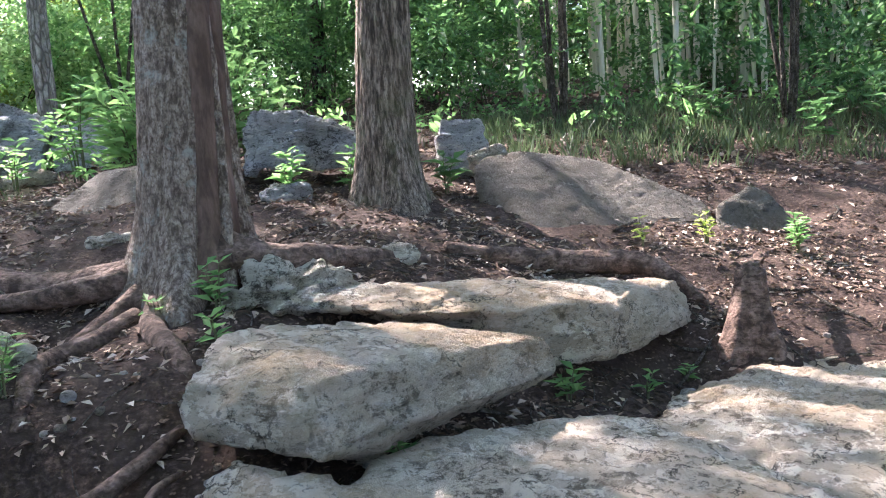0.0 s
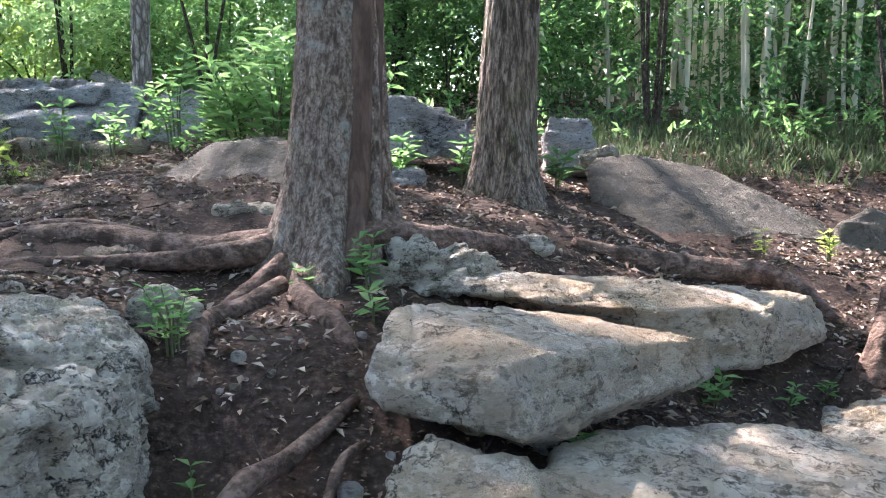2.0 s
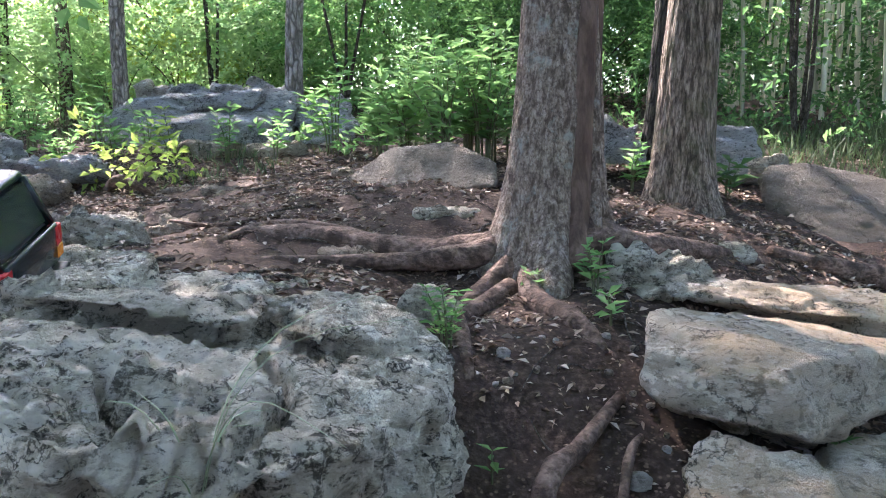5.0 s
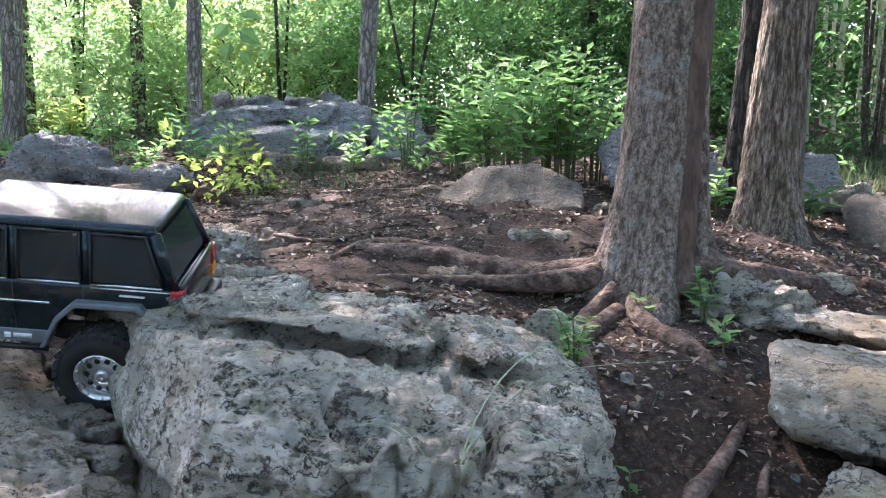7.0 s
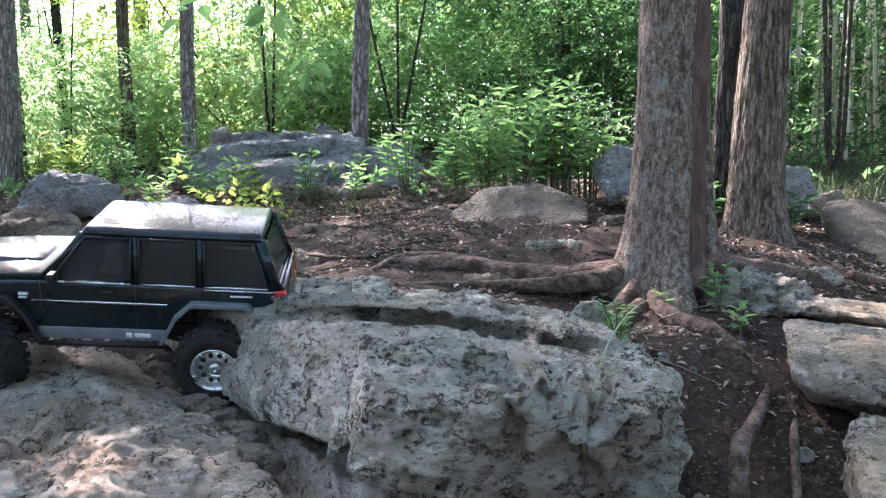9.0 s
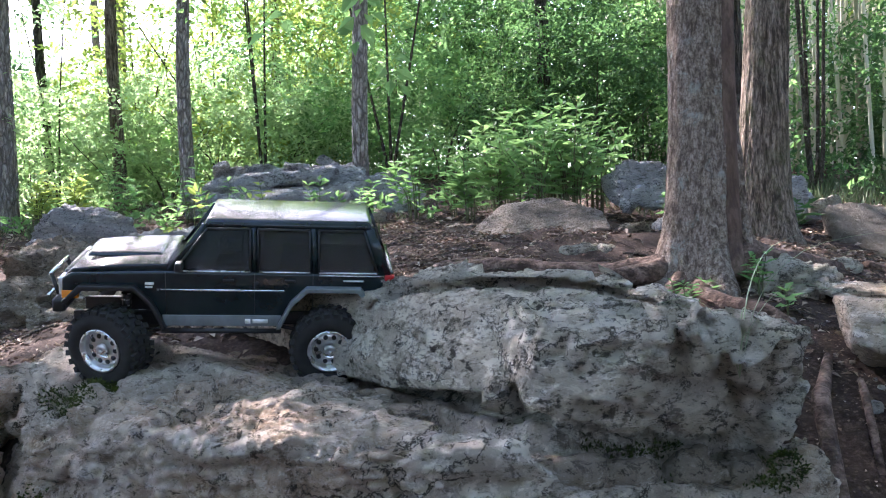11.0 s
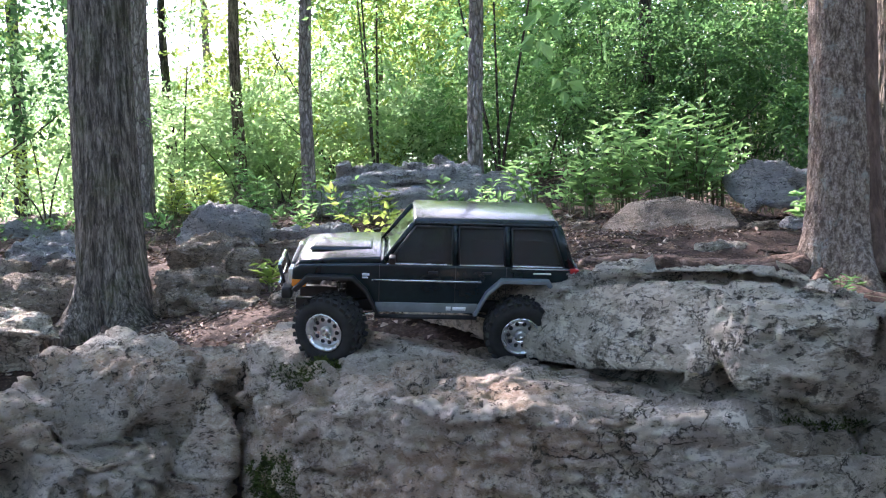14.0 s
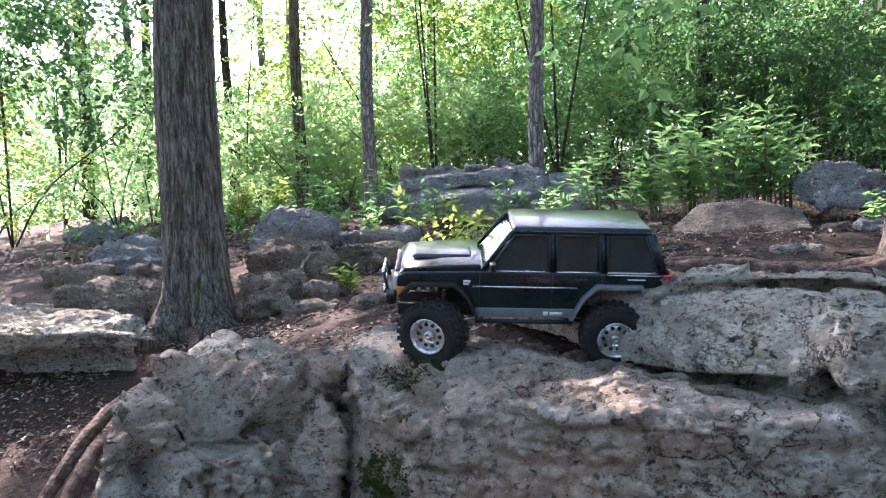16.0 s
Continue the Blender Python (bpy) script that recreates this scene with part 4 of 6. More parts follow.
def loose(name, words, x, y, size, turn, material, seed, z=None, tilt=0.0, **how):
    ob = tagged(new(name, stone_mesh(size, seed, material, **how)), words, "rock")
    zz = ground_at(x, y) if z is None else z
    ob.matrix_basis = pose(x, y, zz - 0.01, tilt, 0, turn)
    return ob


for words, x, y, size, turn, mat, z in (
        ("rounded pale grey rock among the terrace stones", -3.43, 3.08, (0.37, 0.29, 0.184), 10, DULL_STONE, 0.524),
        ("small grey rock leaning on a larger one", -3.16, 2.88, (0.19, 0.15, 0.126), 30, DULL_STONE, 0.501),
        ("long flat grey rock slab on the terrace", -2.98, 3.25, (0.44, 0.24, 0.109), -8, DULL_STONE, 0.551),
        ("blue-grey rock outcrop with ledges", -3.70, 3.91, (0.52, 0.38, 0.208), 5, BLUE_STONE, 0.679),
        ("thin flat grey stone ledge", -3.09, 3.73, (0.45, 0.29, 0.090), -4, BLUE_STONE, 0.641),
        ("pale sloping rock beside the tree", -4.21, 3.12, (0.36, 0.31, 0.216), 35, DULL_STONE, 0.402),
        ("broad flat pale rock in the soil", -4.27, 2.80, (0.58, 0.43, 0.163), 0, DULL_STONE, 0.367),
        ("sloping grey rock behind the tree foot", -3.33, 2.70, (0.34, 0.28, 0.166), -25, DULL_STONE, 0.389),
        ("flat dark stone slab lying on the dirt", -3.04, 2.45, (0.27, 0.17, 0.065), -12, DULL_STONE, 0.342),
        ("small square grey rock on the dirt", -3.04, 2.58, (0.15, 0.13, 0.116), 20, DULL_STONE, 0.405),
        ("layered dark stone ledge under the rock pile", -2.54, 4.46, (0.95, 0.22, 0.100), 3, DULL_STONE, 0.708),
        ("flat grey stone beside the tree roots", -.98, 2.57, (.19, .12, .08), 12, GREY_STONE, .50),
        ("flat brown stone between roots", -1.47, 2.43, (.24, .12, .06), 6, DULL_STONE, .47),
        ("flat brown stone on the leaf litter", -2.47, 3.74, (0.20, 0.11, 0.080), -15, DULL_STONE, 0.500),
        ("thin grey slate leaning in the gully", -.90, 1.62, (.13, .035, .11), 25, GREY_STONE, .38),
        ("small round grey stone by the boulder", -.74, 2.98, (.12, .11, .09), 0, DULL_STONE, .57),
        ("distant grey rock at the wood's edge", -5.96, 5.06, (0.40, 0.30, 0.170), 10, BLUE_STONE, None),
        ("distant rounded rock at the wood's edge", -6.32, 5.97, (0.26, 0.22, 0.170), 40, BLUE_STONE, None),
        ("distant flat blue-grey rock", -4.84, 3.76, (0.47, 0.31, 0.113), 0, BLUE_STONE, None),
        ("distant low grey rock", -4.96, 4.15, (0.50, 0.30, 0.120), 0, BLUE_STONE, None),
        ("low flat rock on the far terrace", -4.65, 3.42, (0.48, 0.34, 0.113), 15, BLUE_STONE, None),
        ("low weathered rock on the far terrace", -4.67, 3.07, (0.43, 0.30, 0.120), -20, DULL_STONE, None),
        ("pale stone lying on the dirt bank", -.13, 2.33, (.11, .06, .05), -15, GREY_STONE, .455),
        ("slanting grey rock beneath the seedling", -.39, 2.04, (.30, .13, .13), 22, GREY_STONE, .39),
        ("angular grey stone on the great boulder's rim", -2.28, 2.13, (0.24, 0.18, 0.111), 5, GREY_STONE, 0.463),
        ("angular stone block behind the great boulder", -1.99, 2.24, (0.26, 0.17, 0.111), -6, GREY_STONE, 0.469),
        ("small grey stone on the terrace dirt", -1.52, 3.38, (.12, .10, .09), 15, DULL_STONE, .60),
        ("flat pale stone on top of the long boulder", .20, 3.36, (.16, .12, .05), 0, GREY_STONE, .66),
        ("flat rock half sunk in the dirt", -2.72, 2.40, (0.21, 0.15, 0.067), 50, DULL_STONE, None),
        ("flat grey stone in the trampled soil", -2.27, 2.81, (0.19, 0.13, 0.051), 12, DULL_STONE, None),
        ("thin flat stone in the trampled soil", -1.92, 2.54, (0.17, 0.11, 0.047), -30, DULL_STONE, None),
        ("low grey stone in the leaf litter", -2.08, 3.43, (0.19, 0.12, 0.060), 22, DULL_STONE, None),
        ("low flat stone beside a root", -1.2, 2.1, (.15, .08, .04), 5, DULL_STONE, None),
        ("flat layered stone at the terrace edge", -2.53, 2.81, (0.26, 0.17, 0.077), -22, DULL_STONE, None),
        ("grey rock bedded by the slope", -.55, 3.05, (.16, .12, .09), 0, BLUE_STONE, None)):
    loose("rock", words, x, y, (size[0] * 1.08, size[1], size[2] * (.82 if x < -2.5 else .9)), turn, mat, int(abs(x * 977 + y * 131)) + 3, z, rough=1.1, strata=1.3)
overhang = rock("overhanging_rock", "flat-topped grey rock with a dark undercut face", [
    [(-4.892, 1.720, 0.345), (-4.188, 1.865, 0.335), (-3.905, 1.938, 0.329), (-3.689, 2.008, 0.310), (-3.580, 2.059, 0.282), (-4.706, 2.487, 0.422), (-4.167, 2.341, 0.393), (-3.908, 2.255, 0.366), (-3.641, 2.141, 0.310),
     (-4.887, 1.772, 0.276), (-4.184, 1.916, 0.266), (-3.673, 2.056, 0.251)],
    [(-4.690, 2.053, 0.327), (-4.165, 2.106, 0.299), (-3.764, 2.154, 0.274), (-4.686, 2.065, -0.126), (-4.163, 2.118, -0.143), (-3.763, 2.168, -0.088), (-4.661, 2.429, 0.037), (-3.859, 2.235, -0.008)]],
    0.010, GREY_STONE, rough=0.4, strata=1.2, seed=77.0, soften=1, crag=0.3, facets=0.8)

# the rock pile under the trees
outcrop = thing("outcrop", "blue-grey layered rock outcrop with stacked flat stones", "rock")
for chunk, seed in zip((
    [(-3.442, 4.759, 0.901), (-3.293, 4.809, 1.022), (-3.165, 4.995, 1.084), (-2.859, 5.026, 1.114), (-2.338, 5.157, 1.120), (-2.219, 4.903, 1.054), (-2.166, 4.558, 0.738), (-2.830, 4.547, 0.734), (-3.256, 4.619, 0.744), (-2.480, 5.529, 1.007), (-3.149, 5.453, 0.976), (-3.383, 4.740, 0.651), (-2.242, 4.644, 0.624)], [(-3.324, 4.784, 1.013), (-2.802, 4.737, 1.050), (-2.414, 4.819, 1.069), (-2.400, 5.074, 1.094), (-3.162, 5.037, 1.073), (-3.281, 4.741, 0.936), (-2.421, 4.733, 0.964)],
    [(-3.201, 4.551, 0.839), (-2.724, 4.495, 0.886), (-2.289, 4.559, 0.856), (-2.274, 4.817, 0.941), (-3.084, 4.824, 0.950), (-3.158, 4.549, 0.646), (-2.344, 4.515, 0.626)],
    [(-2.255, 4.987, 1.006), (-1.924, 5.112, 1.054), (-1.806, 4.813, 0.863), (-2.143, 4.644, 0.737), (-1.852, 4.727, 0.691), (-2.108, 5.239, 1.047), (-1.953, 4.726, 0.520)]), (71, 72, 73, 74)):
    child("rock_layer", rock_mesh("rock_layer", [chunk], 0.017, BLUE_STONE, rough=0.4, strata=1.6, seed=float(seed), soften=1, facets=0.7), outcrop)
PALE_STONE = stone("pale_weathered_stone", (0.25, 0.22, 0.20), (0.48, 0.43, 0.39), (0.68, 0.63, 0.58), (0.75, 0.74, 0.7), (0.4, 0.3, 0.25), 0.4)
for k, (x, y, z, w, h, mat) in enumerate(((-3.232, 4.979, 1.085, .13, .12, PALE_STONE), (-3.108, 4.994, 1.082, .15, .06, PALE_STONE), (-2.974, 5.010, 1.098, .22, .05, BLUE_STONE), (-2.734, 5.042, 1.102, .28, .05, BLUE_STONE), (-2.495, 5.074, 1.106, .24, .05, BLUE_STONE),
                                         (-3.400, 4.698, 0.843, .13, .07, BLUE_STONE), (-3.293, 4.612, 0.803, .15, .07, BLUE_STONE), (-3.356, 4.638, 0.900, .1, .06, BLUE_STONE), (-3.152, 4.584, 0.780, .16, .06, BLUE_STONE))):
    loose("flat_stone", "pale weathered stone on the rock pile" if mat is PALE_STONE else "flat blue-grey stone stacked on the rock pile", x, y, (w, .12, h), 25 * k, mat, 300 + k, z, tilt=(40 if k == 0 else 8))

# pebbles and pale bits in the gully
PEBBLE = [stone_mesh((.030, .022, .014), 501 + k, DULL_STONE if k % 2 else PALE_STONE, 0.003, 0.3, 0.2) for k in range(4)]
pr = np.random.default_rng(19)
for k in range(46):
    x, y = (pr.uniform(-.75, .0), pr.uniform(1.05, 1.75)) if k < 20 else (pr.uniform(.2, 1.2), pr.uniform(1.9, 2.7)) if k < 32 else (pr.uniform(-2.6, -1.0), pr.uniform(1.6, 2.9))
    s = pr.uniform(.3, .8)
    ob = tagged(new("pebble", PEBBLE[k % 4]), "small pale stone lying on the soil", "stone", "pebbles")
    ob.matrix_basis = pose(x, y, ground_at(x, y), 0, 0, pr.uniform(0, 360)) @ Matrix.Diagonal((s, s, s, 1))
for x, y, s in ((.58, 2.03, 1.9), (-.48, 1.27, 1.4), (-.73, 1.55, 1.0)):
    ob = tagged(new("pebble", PEBBLE[0]), "pale flat stone lying on the soil", "stone", "pebbles")
    ob.matrix_basis = pose(x, y, ground_at(x, y) + .004, 0, 0, 20) @ Matrix.Diagonal((s, s, s, 1))

# ---- roots and the stump ----
def root(label, points, radii, seed, snap=True):
    pts = [np.array(p) for p in points]
    if snap:
        pts = [np.array([p[0], p[1], max(p[2] - 0.012, ground_at(p[0], p[1]) + 0.2 * r)]) if i < len(pts) - 1 else np.array([p[0], p[1], ground_at(p[0], p[1]) - 0.6 * r]) for i, (p, r) in enumerate(zip(pts, radii))]
    return tagged(new("root", tube_mesh("root", tube(pts, radii, 16, 0.18, seed, 14.0), ROOT_SKIN)), label, "root", "tree roots")


for label, pts, radii in (
        ("thick brown tree root lying on the soil", [(-.70, 2.12, .50), (-.92, 2.11, .47), (-1.12, 2.16, .47), (-1.32, 2.20, .47), (-1.55, 2.26, .47)], [.065, .048, .044, .038, .022]),
        ("knobbly brown root reaching down the gully", [(-.72, 2.06, .46), (-.80, 1.97, .41), (-.84, 1.88, .37), (-.86, 1.78, .33)], [.045, .028, .024, .016]),
        ("bent brown root reaching into the gully", [(-.74, 1.97, .40), (-.80, 1.86, .37), (-.85, 1.74, .35), (-.83, 1.62, .31), (-.79, 1.46, .27)], [.03, .027, .026, .024, .014]),
        ("thick reddish-brown forked root over the gully edge", [(-.68, 2.06, .46), (-.69, 1.95, .41), (-.66, 1.85, .39), (-.58, 1.72, .36), (-.52, 1.64, .33)], [.05, .032, .030, .026, .014]),
        ("broad brown root sweeping along the bank", [(-.60, 2.10, .54), (-.50, 2.09, .51), (-.40, 2.13, .49), (-.25, 2.25, .46), (-.05, 2.36, .43)], [.075, .06, .05, .036, .018]),
        ("long half-buried brown root on the bank", [(0, 2.45, .40), (.2, 2.52, .37), (.4, 2.56, .355), (.6, 2.50, .34), (.75, 2.42, .30)], [.02, .035, .04, .036, .02]),
        ("smooth brown root slanting down the gully", [(-.50, 1.48, .29), (-.58, 1.30, .25), (-.64, 1.14, .23), (-.66, .95, .16)], [.010, .018, .020, .018]),
        ("thin root in the gully soil", [(-.47, 1.37, .25), (-.50, 1.27, .24), (-.53, 1.12, .2)], [.006, .009, .008]),
        ("thin curled root on the terrace", [(-2.209, 3.745, 0.584), (-2.085, 3.671, 0.551), (-1.964, 3.622, 0.541), (-1.747, 3.574, 0.523), (-1.533, 3.569, 0.529)], [.006, .013, .012, .010, .005]),
        ("winding root on the terrace soil", [(-1.56, 2.10, .46), (-1.52, 2.30, .48), (-1.39, 2.33, .49), (-1.22, 2.29, .48), (-1.05, 2.22, .48)], [.008, .016, .018, .018, .02]),
        ("brown root beside the dark tree", [(-3.728, 2.603, 0.168), (-3.468, 2.126, 0.098), (-3.490, 1.524, 0.082), (-3.480, 0.984, -0.039)], [.032, .026, .026, .020]),
        ("brown root running down to the hollow", [(-3.694, 2.581, 0.166), (-3.374, 1.915, 0.085), (-3.319, 1.212, 0.031), (-3.250, 0.812, -0.082)], [.030, .024, .024, .018]),
        ("root running beside the tree foot", [(-.76, 2.10, .49), (-.96, 2.02, .47), (-1.17, 2.04, .46), (-1.4, 1.98, .45)], [.045, .026, .020, .01]),
        ("thin root across the trampled dirt", [(-1.9, 2.5, .52), (-1.7, 2.42, .51), (-1.5, 2.5, .52), (-1.25, 2.45, .51)], [.005, .009, .01, .006]),
        ("short root in the trampled dirt", [(-2.2, 2.3, .5), (-2.05, 2.25, .49), (-1.9, 2.3, .5)], [.004, .009, .005])):
    root(label, pts, radii, abs(pts[0][0] * 7))
stump = thing("tree_stump", "worn reddish-brown stump with spreading foot in the dirt", "stump")
me, _ = trunk_mesh("stump", (.77, 2.19, .17), (.80, 2.23, .36), .036, .028, .035, ROOT_SKIN, ridge=.05, lobes=3, seed=2.0, sides=48, high=.19, rings=60)
sv = np.empty(len(me.vertices) * 3)
me.vertices.foreach_get("co", sv)
sv = sv.reshape(-1, 3)
sv[:, 2] = np.minimum(sv[:, 2], .345 + .02 * perlin(sv * 22))
me.vertices.foreach_set("co", sv.ravel())
me.update()
child("trunk", me, stump)
bm = bmesh.new()
bmesh.ops.create_circle(bm, cap_ends=True, segments=20, radius=.026, matrix=pose(.80, 2.232, .338))
part("cut_top", bm, ROOT_SKIN, stump)

# ---- foliage ----
LEAF_DEEP = leaf_stuff("deep_green_leaves", (0.026, 0.066, 0.026), (0.055, 0.13, 0.048), (0.12, 0.235, 0.08), 0.42)
LEAF_FRESH = leaf_stuff("fresh_green_leaves", (0.060, 0.15, 0.050), (0.125, 0.265, 0.09), (0.24, 0.40, 0.14), 0.6)
LEAF_LIME = leaf_stuff("bright_lime_leaves", (0.085, 0.19, 0.06), (0.145, 0.29, 0.09), (0.24, 0.39, 0.14), 0.55)
# sunlight put into the leaf colour, for shrubs on the light side
LEAF_SUNLIT = leaf_stuff("leaves_painted_sunlit", (0.20, 0.32, 0.13), (0.32, 0.47, 0.20), (0.46, 0.60, 0.30), 0.7)
LEAF_YELLOW = leaf_stuff("yellow_green_leaves", (0.16, 0.25, 0.05), (0.26, 0.36, 0.075), (0.40, 0.48, 0.12), 0.55)
LEAF_FAR = leaf_stuff("far_green_leaves", (0.085, 0.17, 0.08), (0.17, 0.29, 0.13), (0.31, 0.44, 0.20), 0.6, 0.5, 0.5)
GRASS = leaf_stuff("grass_blades", (0.04, 0.07, 0.03), (0.07, 0.115, 0.05), (0.13, 0.17, 0.085), 0.35)
STEM = plain("green_brown_stems", (0.10, 0.11, 0.05), 0.8, 0, 0.3, 40)
TWIG = bark_stuff("twig_bark", (0.05, 0.04, 0.03), (0.13, 0.11, 0.09), (0.22, 0.19, 0.16), 0.2, 60, 0.3)
gr = np.random.default_rng(23)


def bush(label, x, y, radius, low, high, n, leaf, material, category="bush", name="bush", ratio=0.5, stems=3, lumps=9, per=7):
    """A shrub: bent stems from one foot, leaf sprays gathered in uneven lumps from low to high over the ground."""
    g = ground_at(x, y)
    th = thing(name, label, category, at=(x, y, g))
    cen = np.c_[gr.normal(0, .55, lumps) * radius, gr.normal(0, .45, lumps) * radius, gr.uniform(low, high, lumps)]
    size = radius * gr.uniform(.3, .62, lumps)
    k = gr.integers(0, lumps, n)
    d = unit(gr.normal(0, 1, (n, 3)))
    p = cen[k] + d * (size[k] * gr.uniform(.35, 1.05, n) ** .7)[:, None] * [1, 1, .8]
    p[:, 2] = np.maximum(p[:, 2], 0.03)
    v, f = sprays(p, d + [0, 0, .25], per, leaf, leaf * 2.6, ratio=ratio)
    stalks = []
    for c in cen[:stems]:
        stalks.append(tube([(0, 0, -.05), c * [.25, .25, .4], c * [.7, .7, .75], c], [.007 * radius + .002, .005 * radius + .002, .004 * radius + .001, .001], 6, .1, 1.0, 9))
    for stalk in stalks:
        ob = new("stem", tube_mesh("stem", stalk, TWIG))
        ob.parent = th
    ob = new("foliage", mesh_of("foliage", v, f, material, False))
    ob.parent = th
    return th


# a wall of shrubs and young trees round the clearing, low towards the light
for ring, (r0, r1, count, hi, rad, n, leaf, mats) in enumerate((
        (6.7, 7.6, 24, 1.4, .70, 430, .052, (LEAF_DEEP, LEAF_DEEP, LEAF_FRESH)),
        (7.8, 9.2, 24, 2.6, .95, 500, .066, (LEAF_DEEP, LEAF_FRESH, LEAF_DEEP)),
        (9.5, 12.5, 30, 4.6, 1.4, 640, .085, (LEAF_FRESH, LEAF_DEEP, LEAF_YELLOW, LEAF_DEEP)))):
    for k in range(count):
        a = radians(-48 + 96 * (k + gr.uniform(.1, .9)) / count)
        light_side, right = a > radians(15), a < radians(-15)
        if (ring == 0 and a > radians(24)) or (right and ring < 2 and gr.uniform() < .8) or (a > radians(34) and gr.uniform() < .6):
            continue
        r = gr.uniform(r0, r1)
        x, y = -1.4 + r * -math.sin(a), -.4 + r * math.cos(a)
        top = hi * gr.uniform(.6, 1.05)
        m = mats[int(gr.integers(len(mats)))]
        # further left the leaf colour is chosen lighter, in place of sunlight
        if a > radians(3) and ring == 0:
            m = LEAF_FRESH
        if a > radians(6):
            m = LEAF_SUNLIT if gr.uniform() < .4 else LEAF_FRESH
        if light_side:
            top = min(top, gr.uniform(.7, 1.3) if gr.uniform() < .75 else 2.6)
            m = LEAF_SUNLIT if gr.uniform() < .8 else LEAF_YELLOW
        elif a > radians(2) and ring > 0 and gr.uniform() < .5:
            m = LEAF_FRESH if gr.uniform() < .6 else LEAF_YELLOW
        elif right:
            top *= .5 if ring < 2 else .8
        words = {LEAF_DEEP: "dense dark green leafy shrub", LEAF_FRESH: "dense fresh green leafy shrub", LEAF_YELLOW: "sunlit yellow-green leafy young tree", LEAF_SUNLIT: "leafy shrub with sunlight painted into its pale leaves"}[m]
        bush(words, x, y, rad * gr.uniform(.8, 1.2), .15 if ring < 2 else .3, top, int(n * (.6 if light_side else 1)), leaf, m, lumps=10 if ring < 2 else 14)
# low maple boughs by the wood's edge
bush("dark green maple with low hanging boughs", -6.6, 4.9, 1.1, 1.0, 2.6, 620, .068, LEAF_DEEP, "tree", "maple", .7, 4, 16, 7)
bush("dark green maple with layered hanging boughs", -7.6, 6.9, 1.3, 1.4, 3.4, 620, .075, LEAF_DEEP, "tree", "maple", .7, 4, 16, 7)
bush("fresh green maple behind the dark trunk", -4.4, 8.2, 1.1, 1.2, 3.6, 520, .07, LEAF_FRESH, "tree", "maple", .7, 4, 15, 7)
# low shrubs whose paler leaf colour stands in for sunlight at the edge
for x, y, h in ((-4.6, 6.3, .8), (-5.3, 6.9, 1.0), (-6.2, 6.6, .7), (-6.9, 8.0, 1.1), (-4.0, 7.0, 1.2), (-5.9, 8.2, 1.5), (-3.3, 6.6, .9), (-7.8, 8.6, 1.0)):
    bush("low shrub at the wood's edge, its leaves painted pale as if sunlit", x, y, .6, .1, h, 260, .06, LEAF_SUNLIT, lumps=9)
bush("sunlit young maple with spreading boughs", -5.0, 7.6, .8, .9, 3.2, 380, .062, LEAF_YELLOW, "tree", "maple", .7, 6, 12, 7)
bush("dark cedar with sparse feathery boughs", -6.1, 7.5, .6, .9, 2.9, 170, .07, LEAF_DEEP, "tree", "cedar", .25, 6, 12, 9)


def leaf_cloud(name, label, spots, spread, n, per, leaf, reach, material):
    vs = []
    for c in spots:
        d = unit(gr.normal(0, 1, (n, 3)))
        vs.append(sprays(np.array(c) + d * gr.uniform(.15, 1.0, (n, 1)) * spread, d + [0, 0, -.2], per, leaf, reach))
    return tagged(new(name, mesh_of(name, *join(vs), material, False)), label, "woods", kind="stuff")


def round_about(count, a0, a1, r0, r1, z0, z1):
    """Places on an arc round the clearing, angles to the left of +y."""
    out = []
    for _ in range(count):
        a, r = radians(gr.uniform(a0, a1)), gr.uniform(r0, r1)
        out.append((-1.4 - r * math.sin(a), -.4 + r * math.cos(a), gr.uniform(z0, z1)))
    return out


leaf_cloud("far_woods", "distant green woodland foliage", round_about(360, -52, 15, 14, 28, 1.3, 9.5) + round_about(200, 15, 55, 14, 28, 1.2, 4.2), [1.5, 1.5, .9], 62, 6, .15, .42, LEAF_FAR)
# foliage out of view, added to hold back sky light from behind
leaf_cloud("near_woods", "unseen foliage added round the clearing to cut sky light", round_about(460, 70, 300, 6, 11, .3, 7.5), [1.1, 1.1, .8], 26, 5, .2, .45, CROWN)
# leaf clumps above the view, added to block sun on rocks and terrace
leaf_cloud("tree_canopy", "unseen leaf canopy added to shade the clearing", [(x, gr.uniform(1.5, 8.4 if x > -1.5 else 6.3), gr.uniform(4.4, 6.4)) for x in gr.uniform(-7, 3, 270)] + [(gr.uniform(-6.3, -4.7), gr.uniform(4.0, 5.4), gr.uniform(4.8, 5.6)) for _ in range(16)] + [(gr.uniform(-4.8, -3.6), gr.uniform(6.7, 7.7), gr.uniform(4.8, 5.6)) for _ in range(12)] + [(gr.uniform(-7, 4), gr.uniform(-6, 1.5), gr.uniform(4.5, 7.5)) for _ in range(170)], [1.1, 1.1, .45], 20, 6, .10, .32, CROWN)
leaf_cloud("dark_thicket", "dark leafy thicket behind the shrubs", round_about(170, -50, 4, 11, 14, .5, 3.4), [1.1, 1.1, .8], 60, 6, .085, .28, LEAF_DEEP)
# more unseen leaves overhead, added to dim the sky over slabs and gully
leaf_cloud("tree_canopy", "unseen leaf canopy added to shade the slabs and the gully", [(gr.uniform(-1, 5), gr.uniform(-6, 2), gr.uniform(3.3, 6.5)) for _ in range(200)], [1.1, 1.1, .5], 22, 6, .11, .34, CROWN)
